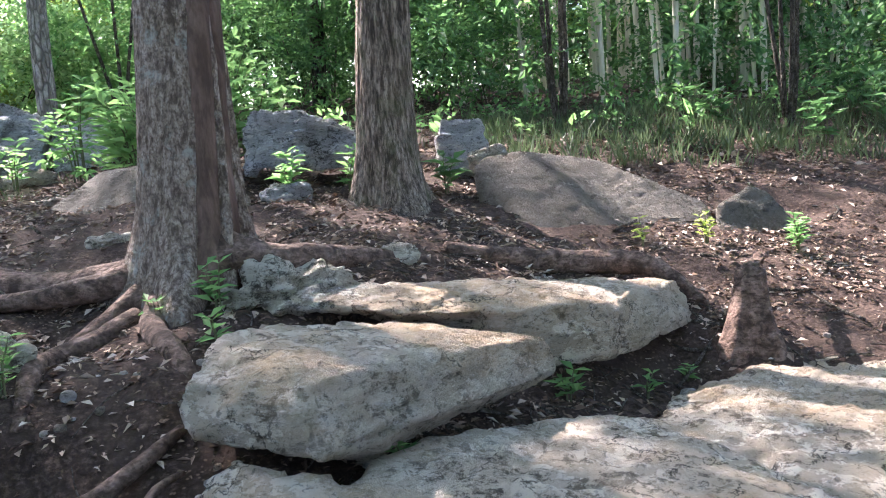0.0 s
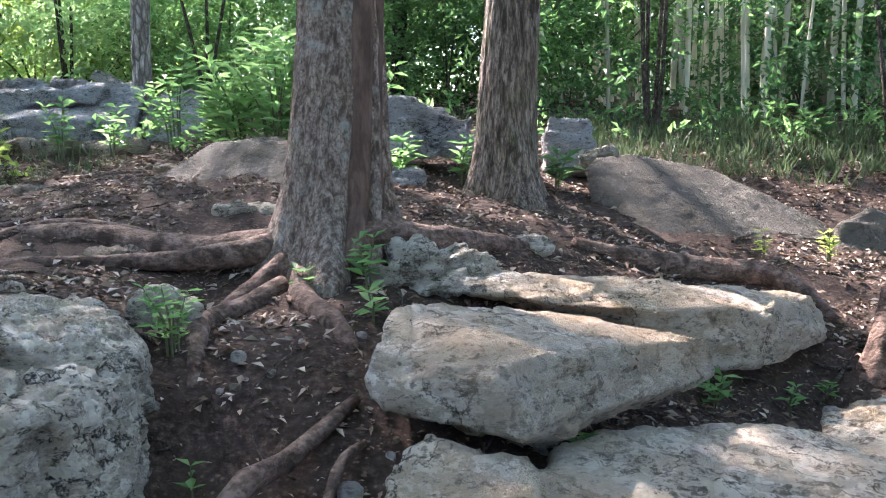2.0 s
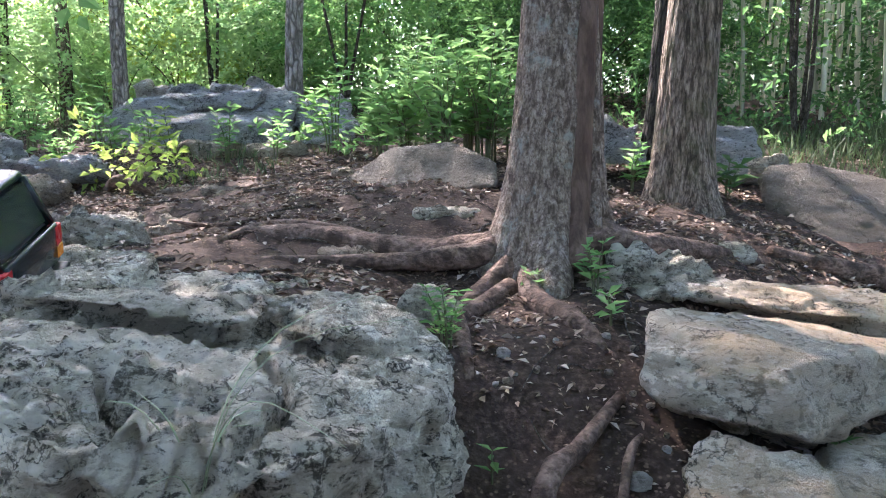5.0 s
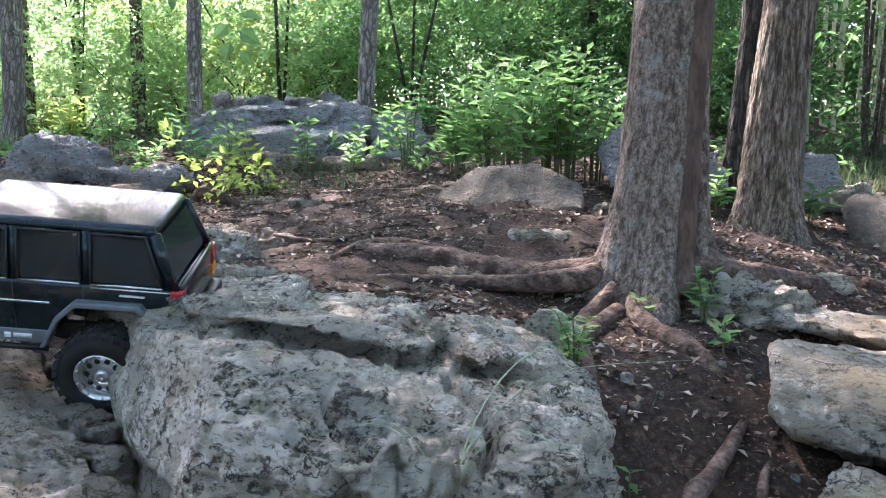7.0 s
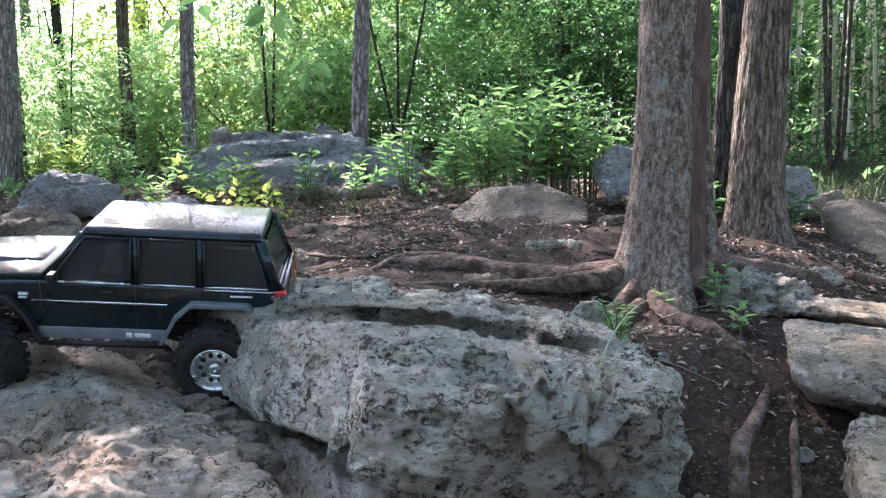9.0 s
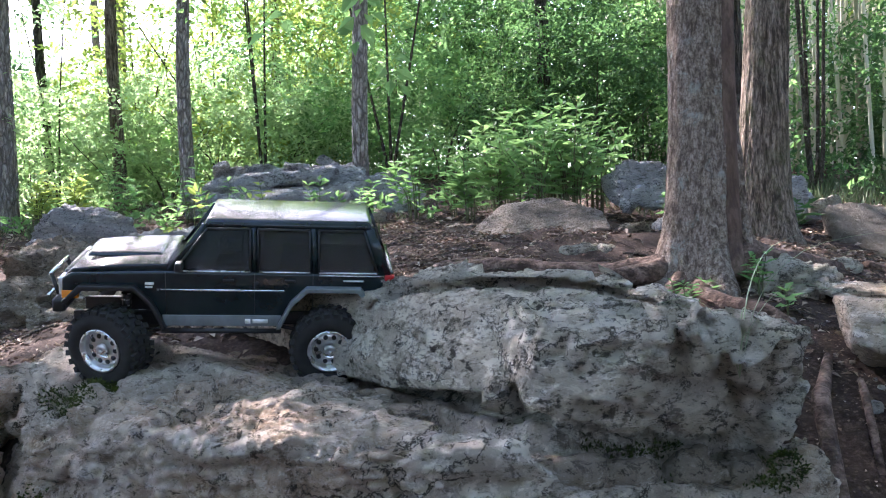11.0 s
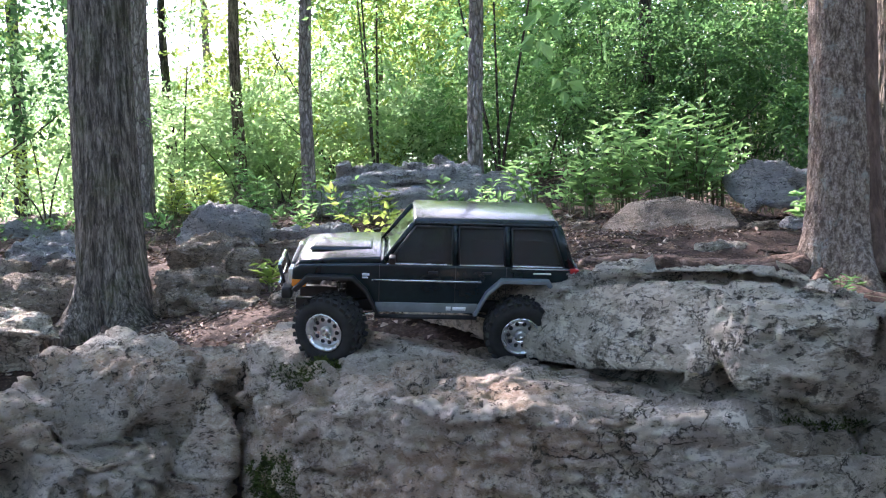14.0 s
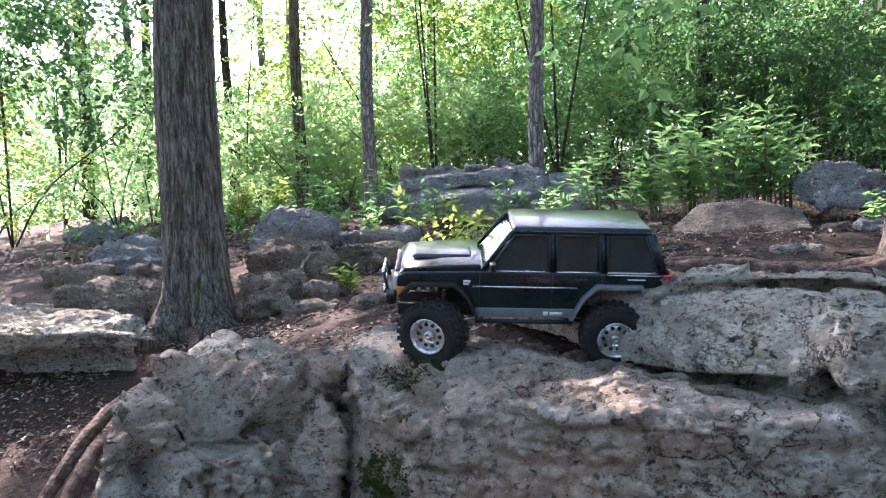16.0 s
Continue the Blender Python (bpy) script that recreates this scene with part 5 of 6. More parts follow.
# trees out of view at the sides and back, added to block sky
for k in range(16):
    a, r = radians(65 + 230 * k / 16 + gr.uniform(-6, 6)), gr.uniform(6, 9)
    x, y = -1.4 - r * math.sin(a), -.4 + r * math.cos(a)
    tree("unseen dark tree added behind the view to cut sky light", (x, y, ground_at(x, y)), (x + .05, y, ground_at(x, y) + 1), .13, .12, .05, BARK_DARK, crown=1.8, leaves=200, leaf=.14, lobes=3, seed=float(k), sides=20, rings=40)

# ---- bamboo grove ----
BAMBOO = Nodes("dry_bamboo")
_bv = BAMBOO.coords((1, 1, .25))
_bo = BAMBOO.add("ShaderNodeObjectInfo").outputs["Random"]
BAMBOO = BAMBOO.done(BAMBOO.mix(BAMBOO.ramp(_bo, (.1, .8), (.32, .0)), BAMBOO.ramp(BAMBOO.noise(9, 4, .6, _bv), (.3, (.45, .40, .29)), (.5, (.70, .65, .53)), (.7, (.84, .80, .70))), (.20, .20, .12)), .5, 0, .4)


def culm(height, radius, lean, seed):
    """A cane with swollen nodes."""
    pts, rad = [], []
    n = 42
    for i in range(n + 1):
        z = height * i / n
        pts.append((lean * z * (1 + .1 * z) + .006 * math.sin(seed + z * 2), .01 * math.sin(seed * 2 + z), z - .05))
        rad.append(radius * (1 - .4 * i / n) * (1.16 if i % 3 == 0 else 1))
    return tagged(new("bamboo_cane", tube_mesh("bamboo_cane", tube(pts, rad, 8), BAMBOO)), "tall thin pale bamboo cane", "bamboo", "bamboo grove")


canes = [culm(5.5, .019, .012, 1.0), culm(5.0, .015, -.02, 2.0), culm(6.0, .023, .03, 3.0), culm(4.5, .012, .06, 4.0), culm(5.2, .017, -.045, 5.0)]
for k in range(250):
    x, y = gr.uniform(.2, 6.6), gr.uniform(5.9, 10.2)
    if k > 4 and abs(x / y - .17) < .012:
        continue
    ob = canes[k] if k < 5 else copy_thing(canes[k % 5], Matrix())
    ob.matrix_basis = pose(x, y, ground_at(x, y), 0, 0, gr.uniform(-25, 25))
for k in range(34):
    x, y = gr.uniform(-3.5, 7), gr.uniform(10.0, 14)
    copy_thing(canes[k % 5], pose(x, y, ground_at(x, y), 0, 0, gr.uniform(0, 360)))
vs = []
for k in range(230):
    x, y = gr.uniform(-.3, 7.2), gr.uniform(4.9, 10)
    c = np.array([x, y + .8, ground_at(x, y) + gr.uniform(.1, 3.4)])
    n = 9
    vs.append(sprays(c + gr.normal(0, .18, (n, 3)), gr.normal(0, 1, (n, 3)) + [0, 0, -.1], 7, .085, .22, ratio=.26))
tagged(new("bamboo_leaves", mesh_of("bamboo_leaves", *join(vs), LEAF_FRESH, False)), "slender green bamboo leaves between the canes", "foliage", kind="stuff")
vs = []
for k in range(150):
    x, y = gr.uniform(.0, 6.0), gr.uniform(4.9, 6.6)
    c = np.array([x, y, ground_at(x, y) + gr.uniform(.05, 1.5) ** 1.3])
    vs.append(sprays(c + gr.normal(0, .13, (7, 3)), gr.normal(0, 1, (7, 3)) + [0, 0, -.1], 7, .06, .18, ratio=.5))
tagged(new("bamboo_undergrowth", mesh_of("bamboo_undergrowth", *join(vs), LEAF_DEEP, False)), "dark green leafy undergrowth before the bamboo", "foliage", kind="stuff")

# ---- the model car, standing on the ledge ----
PAINT = Nodes("dark_green_black_paint")
PAINT.bsdf.inputs["Coat Weight"].default_value = 0.3
PAINT.bsdf.inputs["Coat Roughness"].default_value = 0.04
PAINT = PAINT.done(PAINT.ramp(PAINT.noise(25, 4, .6, PAINT.coords()), (.3, (.006, .012, .014)), (.7, (.012, .022, .025))), .22, .05, .3)
TRIM = plain("black_plastic_trim", (.012, .012, .012), .5, 0, .25, 90, .2)
CLADDING = plain("grey_lower_cladding", (.16, .18, .19), .4, .1, .2, 50)
SILVER = plain("bright_metal_trim", (.75, .75, .74), .22, 1.0, .1, 120)
RUBBER = plain("black_tyre_rubber", (.016, .015, .014), .85, 0, .35, 70, .4)
RIM_METAL = plain("satin_silver_rim", (.72, .72, .71), .3, .9, .12, 90)
AMBER = plain("amber_lens", (.8, .25, .02), .25, 0, .1)
RED = plain("red_lens", (.45, .02, .02), .25, 0, .1)
LAMP = plain("clear_lamp_lens", (.75, .77, .78), .12, .3, .1)
WHITE = plain("white_print", (.75, .76, .76), .5, 0, .05)
INSIDE = plain("dark_cabin_lining", (.03, .03, .03), .7, 0, .3)
GLASS = Nodes("tinted_window")
GLASS.bsdf.inputs["Transmission Weight"].default_value = 0.75
GLASS.bsdf.inputs["IOR"].default_value = 1.3
GLASS = GLASS.done((.10, .12, .12), .04)
CLEAR = Nodes("clear_windscreen")
CLEAR.bsdf.inputs["Transmission Weight"].default_value = 1.0
CLEAR.bsdf.inputs["IOR"].default_value = 1.25
CLEAR = CLEAR.done((.75, .82, .80), .03)

_rear, _front = Vector((-1.763, 1.159, 0.393)), Vector((-2.224, 1.054, 0.424))
_f = (_front - _rear).normalized()
_rear, _front = _rear - _f * .06, _front - _f * .06
_l = (Vector((-_f.y, _f.x, 0)).normalized() * math.cos(radians(15)) + Vector((0, 0, -1)) * math.sin(radians(15))).normalized()
_u = _f.cross(_l).normalized()
_l = _u.cross(_f).normalized()
HUB, TRACK, BASE = .059, .094, .157
CAR_SIZE = (_front - _rear).length / (2 * BASE)
_o = (_rear + _front) / 2 - (_l * TRACK + _u * HUB) * CAR_SIZE
CAR_POSE = Matrix(((_f.x, _l.x, _u.x, _o.x), (_f.y, _l.y, _u.y, _o.y), (_f.z, _l.z, _u.z, _o.z), (0, 0, 0, 1))) @ Matrix.Scale(CAR_SIZE, 4)
car = thing("model_car", "dark green off-road model car with large tyres on the ledge", "toy car")
car.matrix_basis = CAR_POSE


def box(bm, lo, hi, bevel=0.0, taper=(1, 1)):
    """A block from corner to corner; taper narrows its top in x and y."""
    c = [(a + b) / 2 for a, b in zip(lo, hi)]
    r = bmesh.ops.create_cube(bm, size=1.0, matrix=Matrix.LocRotScale(c, None, [b - a for a, b in zip(lo, hi)]))
    for v in r["verts"]:
        if v.co.z > c[2]:
            v.co.x, v.co.y = c[0] + (v.co.x - c[0]) * taper[0], c[1] + (v.co.y - c[1]) * taper[1]
    if bevel:
        es = {e for v in r["verts"] for e in v.link_edges}
        bmesh.ops.bevel(bm, geom=list(es), offset=bevel, segments=2, affect="EDGES", profile=.5)
    return bm


def slab(bm, outline, y0, y1, bevel=0.0):
    """A side outline of (x, z) made solid between two y."""
    a = [bm.verts.new((x, y0, z)) for x, z in outline]
    face = bm.faces.new(a)
    r = bmesh.ops.extrude_face_region(bm, geom=[face])
    vs = [g for g in r["geom"] if isinstance(g, bmesh.types.BMVert)]
    bmesh.ops.translate(bm, vec=(0, y1 - y0, 0), verts=vs)
    bmesh.ops.recalc_face_normals(bm, faces=bm.faces)
    if bevel:
        bmesh.ops.bevel(bm, geom=[e for e in bm.edges if e.calc_face_angle(0) > .9], offset=bevel, segments=2, affect="EDGES", profile=.6)
    return bm


def rod(bm, p, q, r, sides=8):
    p, q = Vector(p), Vector(q)
    m = Matrix.Translation((p + q) / 2) @ (q - p).to_track_quat("Z", "Y").to_matrix().to_4x4()
    bmesh.ops.create_cone(bm, cap_ends=True, segments=sides, radius1=r, radius2=r, depth=(q - p).length, matrix=m)
    return bm


def turned(bm, profile, sides=40):
    """A ring turned about the y axis from (radius, y) points; the outline closes on itself."""
    rows = []
    for r, y in profile:
        rows.append([bm.verts.new((r * math.cos(2 * math.pi * k / sides), y, r * math.sin(2 * math.pi * k / sides))) for k in range(sides)])
    for i in range(len(rows)):
        a, b = rows[i], rows[(i + 1) % len(rows)]
        for k in range(sides):
            bm.faces.new((a[k], a[(k + 1) % sides], b[(k + 1) % sides], b[k]))
    bmesh.ops.recalc_face_normals(bm, faces=bm.faces)
    return bm


N = bmesh.new
ARCH_F = [(.083, .086), (.101, .122), (.122, .143), (.190, .143), (.212, .122)]
ARCH_R = [(-.215, .118), (-.196, .143), (-.124, .143), (-.102, .122), (-.084, .086)]
side = [(-.244, .112), (-.247, .150), (-.243, .168), (.08, .170), (.205, .166), (.219, .158), (.221, .125), (.216, .116)] + ARCH_F[::-1] + ARCH_R[::-1]
part("body", slab(N(), side, -.086, .086, .004), PAINT, car)
bm = slab(N(), [(.076, .168), (.076, .179), (.14, .177), (.205, .171), (.217, .160), (.205, .164)], -.080, .080, .003)
part("hood", bm, PAINT, car)
part("hood_bulge", box(N(), (.088, -.035, .175), (.198, .035, .181), .003, (.9, .8)), PAINT, car)
# roof with ribs
roof = part("roof", box(N(), (-.218, -.072, .232), (.026, .072, .244), .005, (.97, .93)), PAINT, car)
for k in range(7):
    part("roof_rib", box(N(), (-.205, -.051 + .017 * k - .002, .2425), (.012, -.051 + .017 * k + .002, .2438), .001), PAINT, roof)


def pillar(name, foot, head, thick, material=PAINT):
    for s in (1, -1):
        bm = N()
        fx, hx = foot, head
        vs = [bm.verts.new((x, s * y, z)) for x, y, z in ((fx[0], .0835, fx[1]), (fx[0] + thick, .0835, fx[1]), (hx[0] + thick, .069, hx[1]), (hx[0], .069, hx[1]))]
        ws = [bm.verts.new((v.co.x, v.co.y - s * .006, v.co.z)) for v in vs]
        for i in range(4):
            bm.faces.new((vs[i], vs[(i + 1) % 4], ws[(i + 1) % 4], ws[i]))
        bm.faces.new(vs)
        bm.faces.new(ws[::-1])
        bmesh.ops.recalc_face_normals(bm, faces=bm.faces)
        part(name, bm, material, car)


pillar("windscreen_pillar", (.068, .168), (.018, .236), .010)
pillar("door_pillar", (-.052, .168), (-.050, .236), .011)
pillar("middle_pillar", (-.139, .168), (-.136, .236), .012)
pillar("rear_pillar", (-.246, .166), (-.220, .236), .020)


def pane(name, corners, material, parent, label=""):
    """A thin sheet with thickness from four corners."""
    bm = N()
    vs = [bm.verts.new(c) for c in corners]
    face = bm.faces.new(vs)
    face.normal_update()
    n = face.normal.copy()
    r = bmesh.ops.extrude_face_region(bm, geom=[face])
    bmesh.ops.translate(bm, vec=n * .0012, verts=[g for g in r["geom"] if isinstance(g, bmesh.types.BMVert)])
    bmesh.ops.recalc_face_normals(bm, faces=bm.faces)
    return part(name, bm, material, parent, label, smooth=False)


for s in (1, -1):
    for x0, x1, t0, t1 in ((-.041, .066, -.040, .020), (-.127, -.053, -.125, -.051), (-.226, -.140, -.204, -.138)):
        w = pane("side_window", [(x0, s * .081, .172), (x1, s * .081, .172), (t1, s * .069, .230), (t0, s * .069, .230)], GLASS, car, "dark tinted window")
        e = .0016
        for p, q in (((x0, s * .0845, .170), (x1, s * .0845, .170)), ((x0, s * .0845, .170), (t0, s * .0715, .231)), ((t0, s * .0715, .231), (t1, s * .0715, .231)), ((t1, s * .0715, .231), (x1, s * .0845, .170))):
            part("window_trim", rod(N(), p, q, e, 6), SILVER if p[2] < .2 and q[2] < .2 else TRIM, w)
pane("windscreen", [(.071, -.074, .172), (.071, .074, .172), (.023, .064, .234), (.023, -.064, .234)], CLEAR, car, "clear raked windscreen")
pane("rear_window", [(-.238, -.070, .176), (-.238, .070, .176), (-.219, .062, .231), (-.219, -.062, .231)], GLASS, car, "dark tinted rear window")
part("tailgate", box(N(), (-.250, -.078, .118), (-.242, .078, .172), .003), PAINT, car)
part("cabin_floor", box(N(), (-.235, -.078, .160), (.07, .078, .169), .002), INSIDE, car)
part("dashboard", box(N(), (.035, -.07, .168), (.066, .07, .186), .004, (.6, 1)), INSIDE, car)
part("steering_wheel", turned(N(), [(.013, .028), (.0145, .0295), (.016, .028), (.0145, .0265)], 18), TRIM, car).matrix_basis = pose(.03, .007, .192, 0, 0, 70)
for s in (1, -1):
    part("seat", box(N(), (-.03, s * .04 - .022, .168), (.012, s * .04 + .022, .178), .004), INSIDE, car)
    part("seat_back", box(N(), (-.036, s * .04 - .022, .175), (-.024, s * .04 + .022, .216), .004, (.6, .8)), INSIDE, car)
# front
grille = part("grille", box(N(), (.216, -.052, .128), (.2235, .052, .160), .002), TRIM, car)
for k in range(10):
    part("slat", box(N(), (.221, -.045 + .01 * k - .0016, .131), (.2255, -.045 + .01 * k + .0016, .158), .0006), SILVER, grille)
for s in (1, -1):
    part("headlight", box(N(), (.217, s * .068 - .0135, .131), (.2255, s * .068 + .0135, .157), .002), LAMP, car, "clear rectangular headlight")
    part("indicator", box(N(), (.198, s * .0835 - .004, .128), (.220, s * .0835 + .004, .140), .001), AMBER, car, "amber corner lamp")
    part("tail_light", box(N(), (-.2505, s * .078 - .010, .141), (-.236, s * .078 + .0105, .168), .0015), RED, car, "red tail light")
    part("turn_light", box(N(), (-.2508, s * .078 - .010, .124), (-.236, s * .078 + .0106, .1405), .0015), AMBER, car, "amber turn light")
    part("mirror", box(N(), (.052, s * .0965 - .009, .174), (.062, s * .0965 + .009, .187), .002), TRIM, car)
    part("mirror_arm", rod(N(), (.056, s * .083, .174), (.056, s * .094, .178), .002), TRIM, car)
    part("side_cladding", slab(N(), [(.082, .0875), (.084, .104), (-.086, .104), (-.083, .0875)], s * .0845, s * .0885, .0012), CLADDING, car, "grey mottled lower door cladding")
    part("side_moulding", box(N(), (-.09, min(s * .0855, s * .0872), .1405), (.09, max(s * .0855, s * .0872), .1435)), SILVER, car)
    part("belt_strip", box(N(), (-.235, min(s * .0855, s * .0872), .1655), (-.14, max(s * .0855, s * .0872), .1672)), SILVER, car)
    for x in (-.010, -.098):
        part("door_handle", box(N(), (x - .008, min(s * .0855, s * .0885), .1555), (x + .008, max(s * .0855, s * .0885), .1595), .0008), TRIM, car)
    for x in (.078, -.047, -.131):
        part("door_seam", box(N(), (x - .0005, min(s * .0855, s * .0864), .105), (x + .0005, max(s * .0855, s * .0864), .168)), TRIM, car)
    # plain shapes where marks stand
    for x, z, w, h in ((.100, .1515, .012, .0035), (.101, .1465, .010, .002), (-.055, .0955, .022, .006), (-.037, .0955, .008, .007), (-.19, .159, .03, .0015)):
        part("badge", box(N(), (x - w / 2, min(s * .0858, s * .0893), z - h / 2), (x + w / 2, max(s * .0858, s * .0893), z + h / 2)), WHITE, car, "small white badge")
    for arch, name in ((ARCH_F, "front_fender_flare"), (ARCH_R, "rear_fender_flare")):
        out = [(x, z) for x, z in arch]
        cx, cz = sum(x for x, _ in out) / 5, .09
        outer = [(cx + (x - cx) * 1.10, cz + (z - cz) * 1.13) for x, z in out]
        part(name, slab(N(), out + outer[::-1], s * .083, s * .0985, .0012), TRIM if name[0] == "f" else CLADDING, car)
# bumpers, rocker rails, chassis
part("front_bumper", box(N(), (.222, -.070, .100), (.240, .070, .120), .004), TRIM, car)
for y in (-.04, .04):
    part("bumper_post", rod(N(), (.236, y, .11), (.246, y, .150), .003), TRIM, car)
part("bull_bar", rod(N(), (.246, -.042, .150), (.246, .042, .150), .003), SILVER, car, "bright bull bar")
part("bumper_bar", rod(N(), (.243, -.068, .126), (.243, .068, .126), .0022), SILVER, car)
part("winch", box(N(), (.238, -.02, .103), (.247, .02, .117), .002), TRIM, car)
part("rear_bumper", box(N(), (-.262, -.076, .102), (-.246, .076, .118), .003), TRIM, car)
for s in (1, -1):
    part("rock_rail", rod(N(), (.085, s * .088, .080), (-.085, s * .088, .080), .004), TRIM, car)
    part("frame_rail", box(N(), (-.22, s * .032 - .005, .070), (.22, s * .032 + .005, .090), .001), TRIM, car)
part("gearbox", box(N(), (-.04, -.024, .062), (.03, .024, .094), .004), TRIM, car)
part("battery", box(N(), (.05, -.03, .09), (.14, .03, .125), .003), TRIM, car)
part("front_drive_shaft", rod(N(), (.03, .01, .07), (.15, .012, HUB), .004), TRIM, car)
part("rear_drive_shaft", rod(N(), (-.04, 0, .07), (-.15, 0, HUB), .004), TRIM, car)
for x in (BASE, -BASE):
    axle = part("axle", rod(N(), (x, -.078, HUB), (x, .078, HUB), .0085, 12), TRIM, car)
    bm = N()
    bmesh.ops.create_uvsphere(bm, u_segments=14, v_segments=10, radius=.0185, matrix=pose(x, .012, HUB))
    part("differential", bm, TRIM, axle)
    for s in (1, -1):
        part("link", rod(N(), (x, s * .04, HUB - .006), (x * .2, s * .028, .075), .003), SILVER if x > 0 else TRIM, car)
        shock = part("shock_absorber", rod(N(), (x - .012, s * .052, HUB + .008), (x - .02, s * .045, .145), .0065, 10), TRIM, car)
        for k in range(7):
            z = HUB + .02 + .009 * k
            part("spring_coil", turned(N(), [(.0075, -.001), (.009, 0), (.0075, .001)], 12), SILVER, shock).matrix_basis = pose(x - .013 - .0009 * k, s * (.0508 - .0006 * k), z, 90)
part("steering_rod", rod(N(), (BASE + .022, -.07, HUB - .004), (BASE + .022, .07, HUB - .004), .0026), SILVER, car)


def wheel(label=""):
    """A wheel about its own y axis, its outer face towards +y."""
    core = part("wheel", rod(N(), (0, -.014, 0), (0, .012, 0), .012, 14), TRIM, car)
    t = part("tyre", turned(N(), [(.030, .019), (.036, .0235), (.046, .0245), (.0535, .0215), (.0565, .015), (.057, 0), (.0565, -.015), (.0535, -.0215), (.046, -.0245), (.036, -.0235), (.030, -.019)], 56), RUBBER, core, "chunky black rubber tyre")
    lug = N()
    for k in range(26):
        a = 2 * math.pi * k / 26
        for row, (y, off, w, d) in enumerate(((.0185, 0, .010, .0095), (.007, .5, .010, .0075), (-.007, 0, .010, .0075), (-.0185, .5, .010, .0095))):
            b = a + off * 2 * math.pi / 26
            m = Matrix.Rotation(-b, 4, "Y") @ Matrix.Translation((.0572 - (.0018 if abs(y) > .01 else 0), y, 0)) @ Matrix.Rotation(radians(18 if y > 0 else -18), 4, "X")
            bmesh.ops.create_cube(lug, size=1.0, matrix=m @ Matrix.Diagonal((.0055, w, d * .82, 1)))
    part("tread", lug, RUBBER, t, smooth=False)
    rim = part("rim", turned(N(), [(.0315, .021), (.0325, .0235), (.0300, .0240), (.0270, .0175), (.0255, .010), (.0255, -.018), (.0315, -.020)], 40), RIM_METAL, core, "silver bead-lock rim")
    part("rim_disc", turned(N(), [(.0265, .0115), (.0200, .0135), (.0090, .0150), (.0090, .0125), (.0200, .0105), (.0265, .0085)], 40), RIM_METAL, rim)
    part("hub_cap", turned(N(), [(.0085, .012), (.0085, .0185), (.0065, .0205), (.0008, .0205), (.0008, .012)], 20), RIM_METAL, rim)
    for k in range(10):
        a = 2 * math.pi * k / 10
        part("rim_hole", rod(N(), (.0195 * math.cos(a), .0115, .0195 * math.sin(a)), (.0195 * math.cos(a), .0146, .0195 * math.sin(a)), .0036, 10), TRIM, rim)
        part("bolt", rod(N(), (.0290 * math.cos(a + .3), .021, .0290 * math.sin(a + .3)), (.0290 * math.cos(a + .3), .0252, .0290 * math.sin(a + .3)), .0013, 6), RIM_METAL, rim)
    return core


for x, s, steer in ((BASE, 1, -24), (BASE, -1, -24), (-BASE, 1, 0), (-BASE, -1, 0)):
    w = wheel()
    w.matrix_basis = pose(x, s * TRACK, HUB, 0, 0, (0 if s > 0 else 180) + steer)

# ---- seedlings, weeds, grass ----
def seedling(label, x, y, height, pairs, leaf, material, ratio=.45, z=None, name="seedling", lean=(0, 0), stems=1, whorl=2):
    """An upright stem or several, with leaves in pairs or whorls all the way up."""
    g = ground_at(x, y) if z is None else z
    th = thing(name, label, "plant", "seedlings and weeds", at=(x, y, g))
    tubes, base, along, side_, ln = [], [], [], [], []
    for s in range(stems):
        a = gr.uniform(0, 6.28)
        sp = 0 if stems == 1 else height * gr.uniform(.05, .42)
        h = height * (1 if s == 0 else gr.uniform(.55, 1))
        top = np.array([lean[0] + sp * math.cos(a), lean[1] + sp * math.sin(a), h])
        root_ = np.array([.25 * sp * math.cos(a), .25 * sp * math.sin(a), -.015])
        tubes.append(tube([root_, top * [.35, .35, .5], top * [.75, .75, .8], top], [.0022 + height * .006, .002 + height * .004, .0016, .0008], 5))
        for k in range(pairs):
            t = .25 + .75 * (k + 1) / pairs
            p = root_ * (1 - t) + top * t
            for w in range(whorl):
                b = a + k * 1.57 + w * 2 * math.pi / whorl + gr.normal(0, .3)
                d = unit(np.array([math.cos(b), math.sin(b), gr.uniform(-.05, .75)]))
                base.append(p)
                along.append(d)
                side_.append(unit(np.cross(d, [0, 0, 1]) + gr.normal(0, .2, 3)))
                ln.append(leaf * gr.uniform(.65, 1.2) * (1.15 - .5 * abs(t - .6)))
    ln = np.array(ln)
    v, f = blades(base, along, side_, ln, ln * ratio, .18)
    for stalk in tubes:
        o = new("stem", tube_mesh("stem", stalk, STEM))
        o.parent = th
    o = new("foliage", mesh_of("foliage", v, f, material, False))
    o.parent = th
    return th


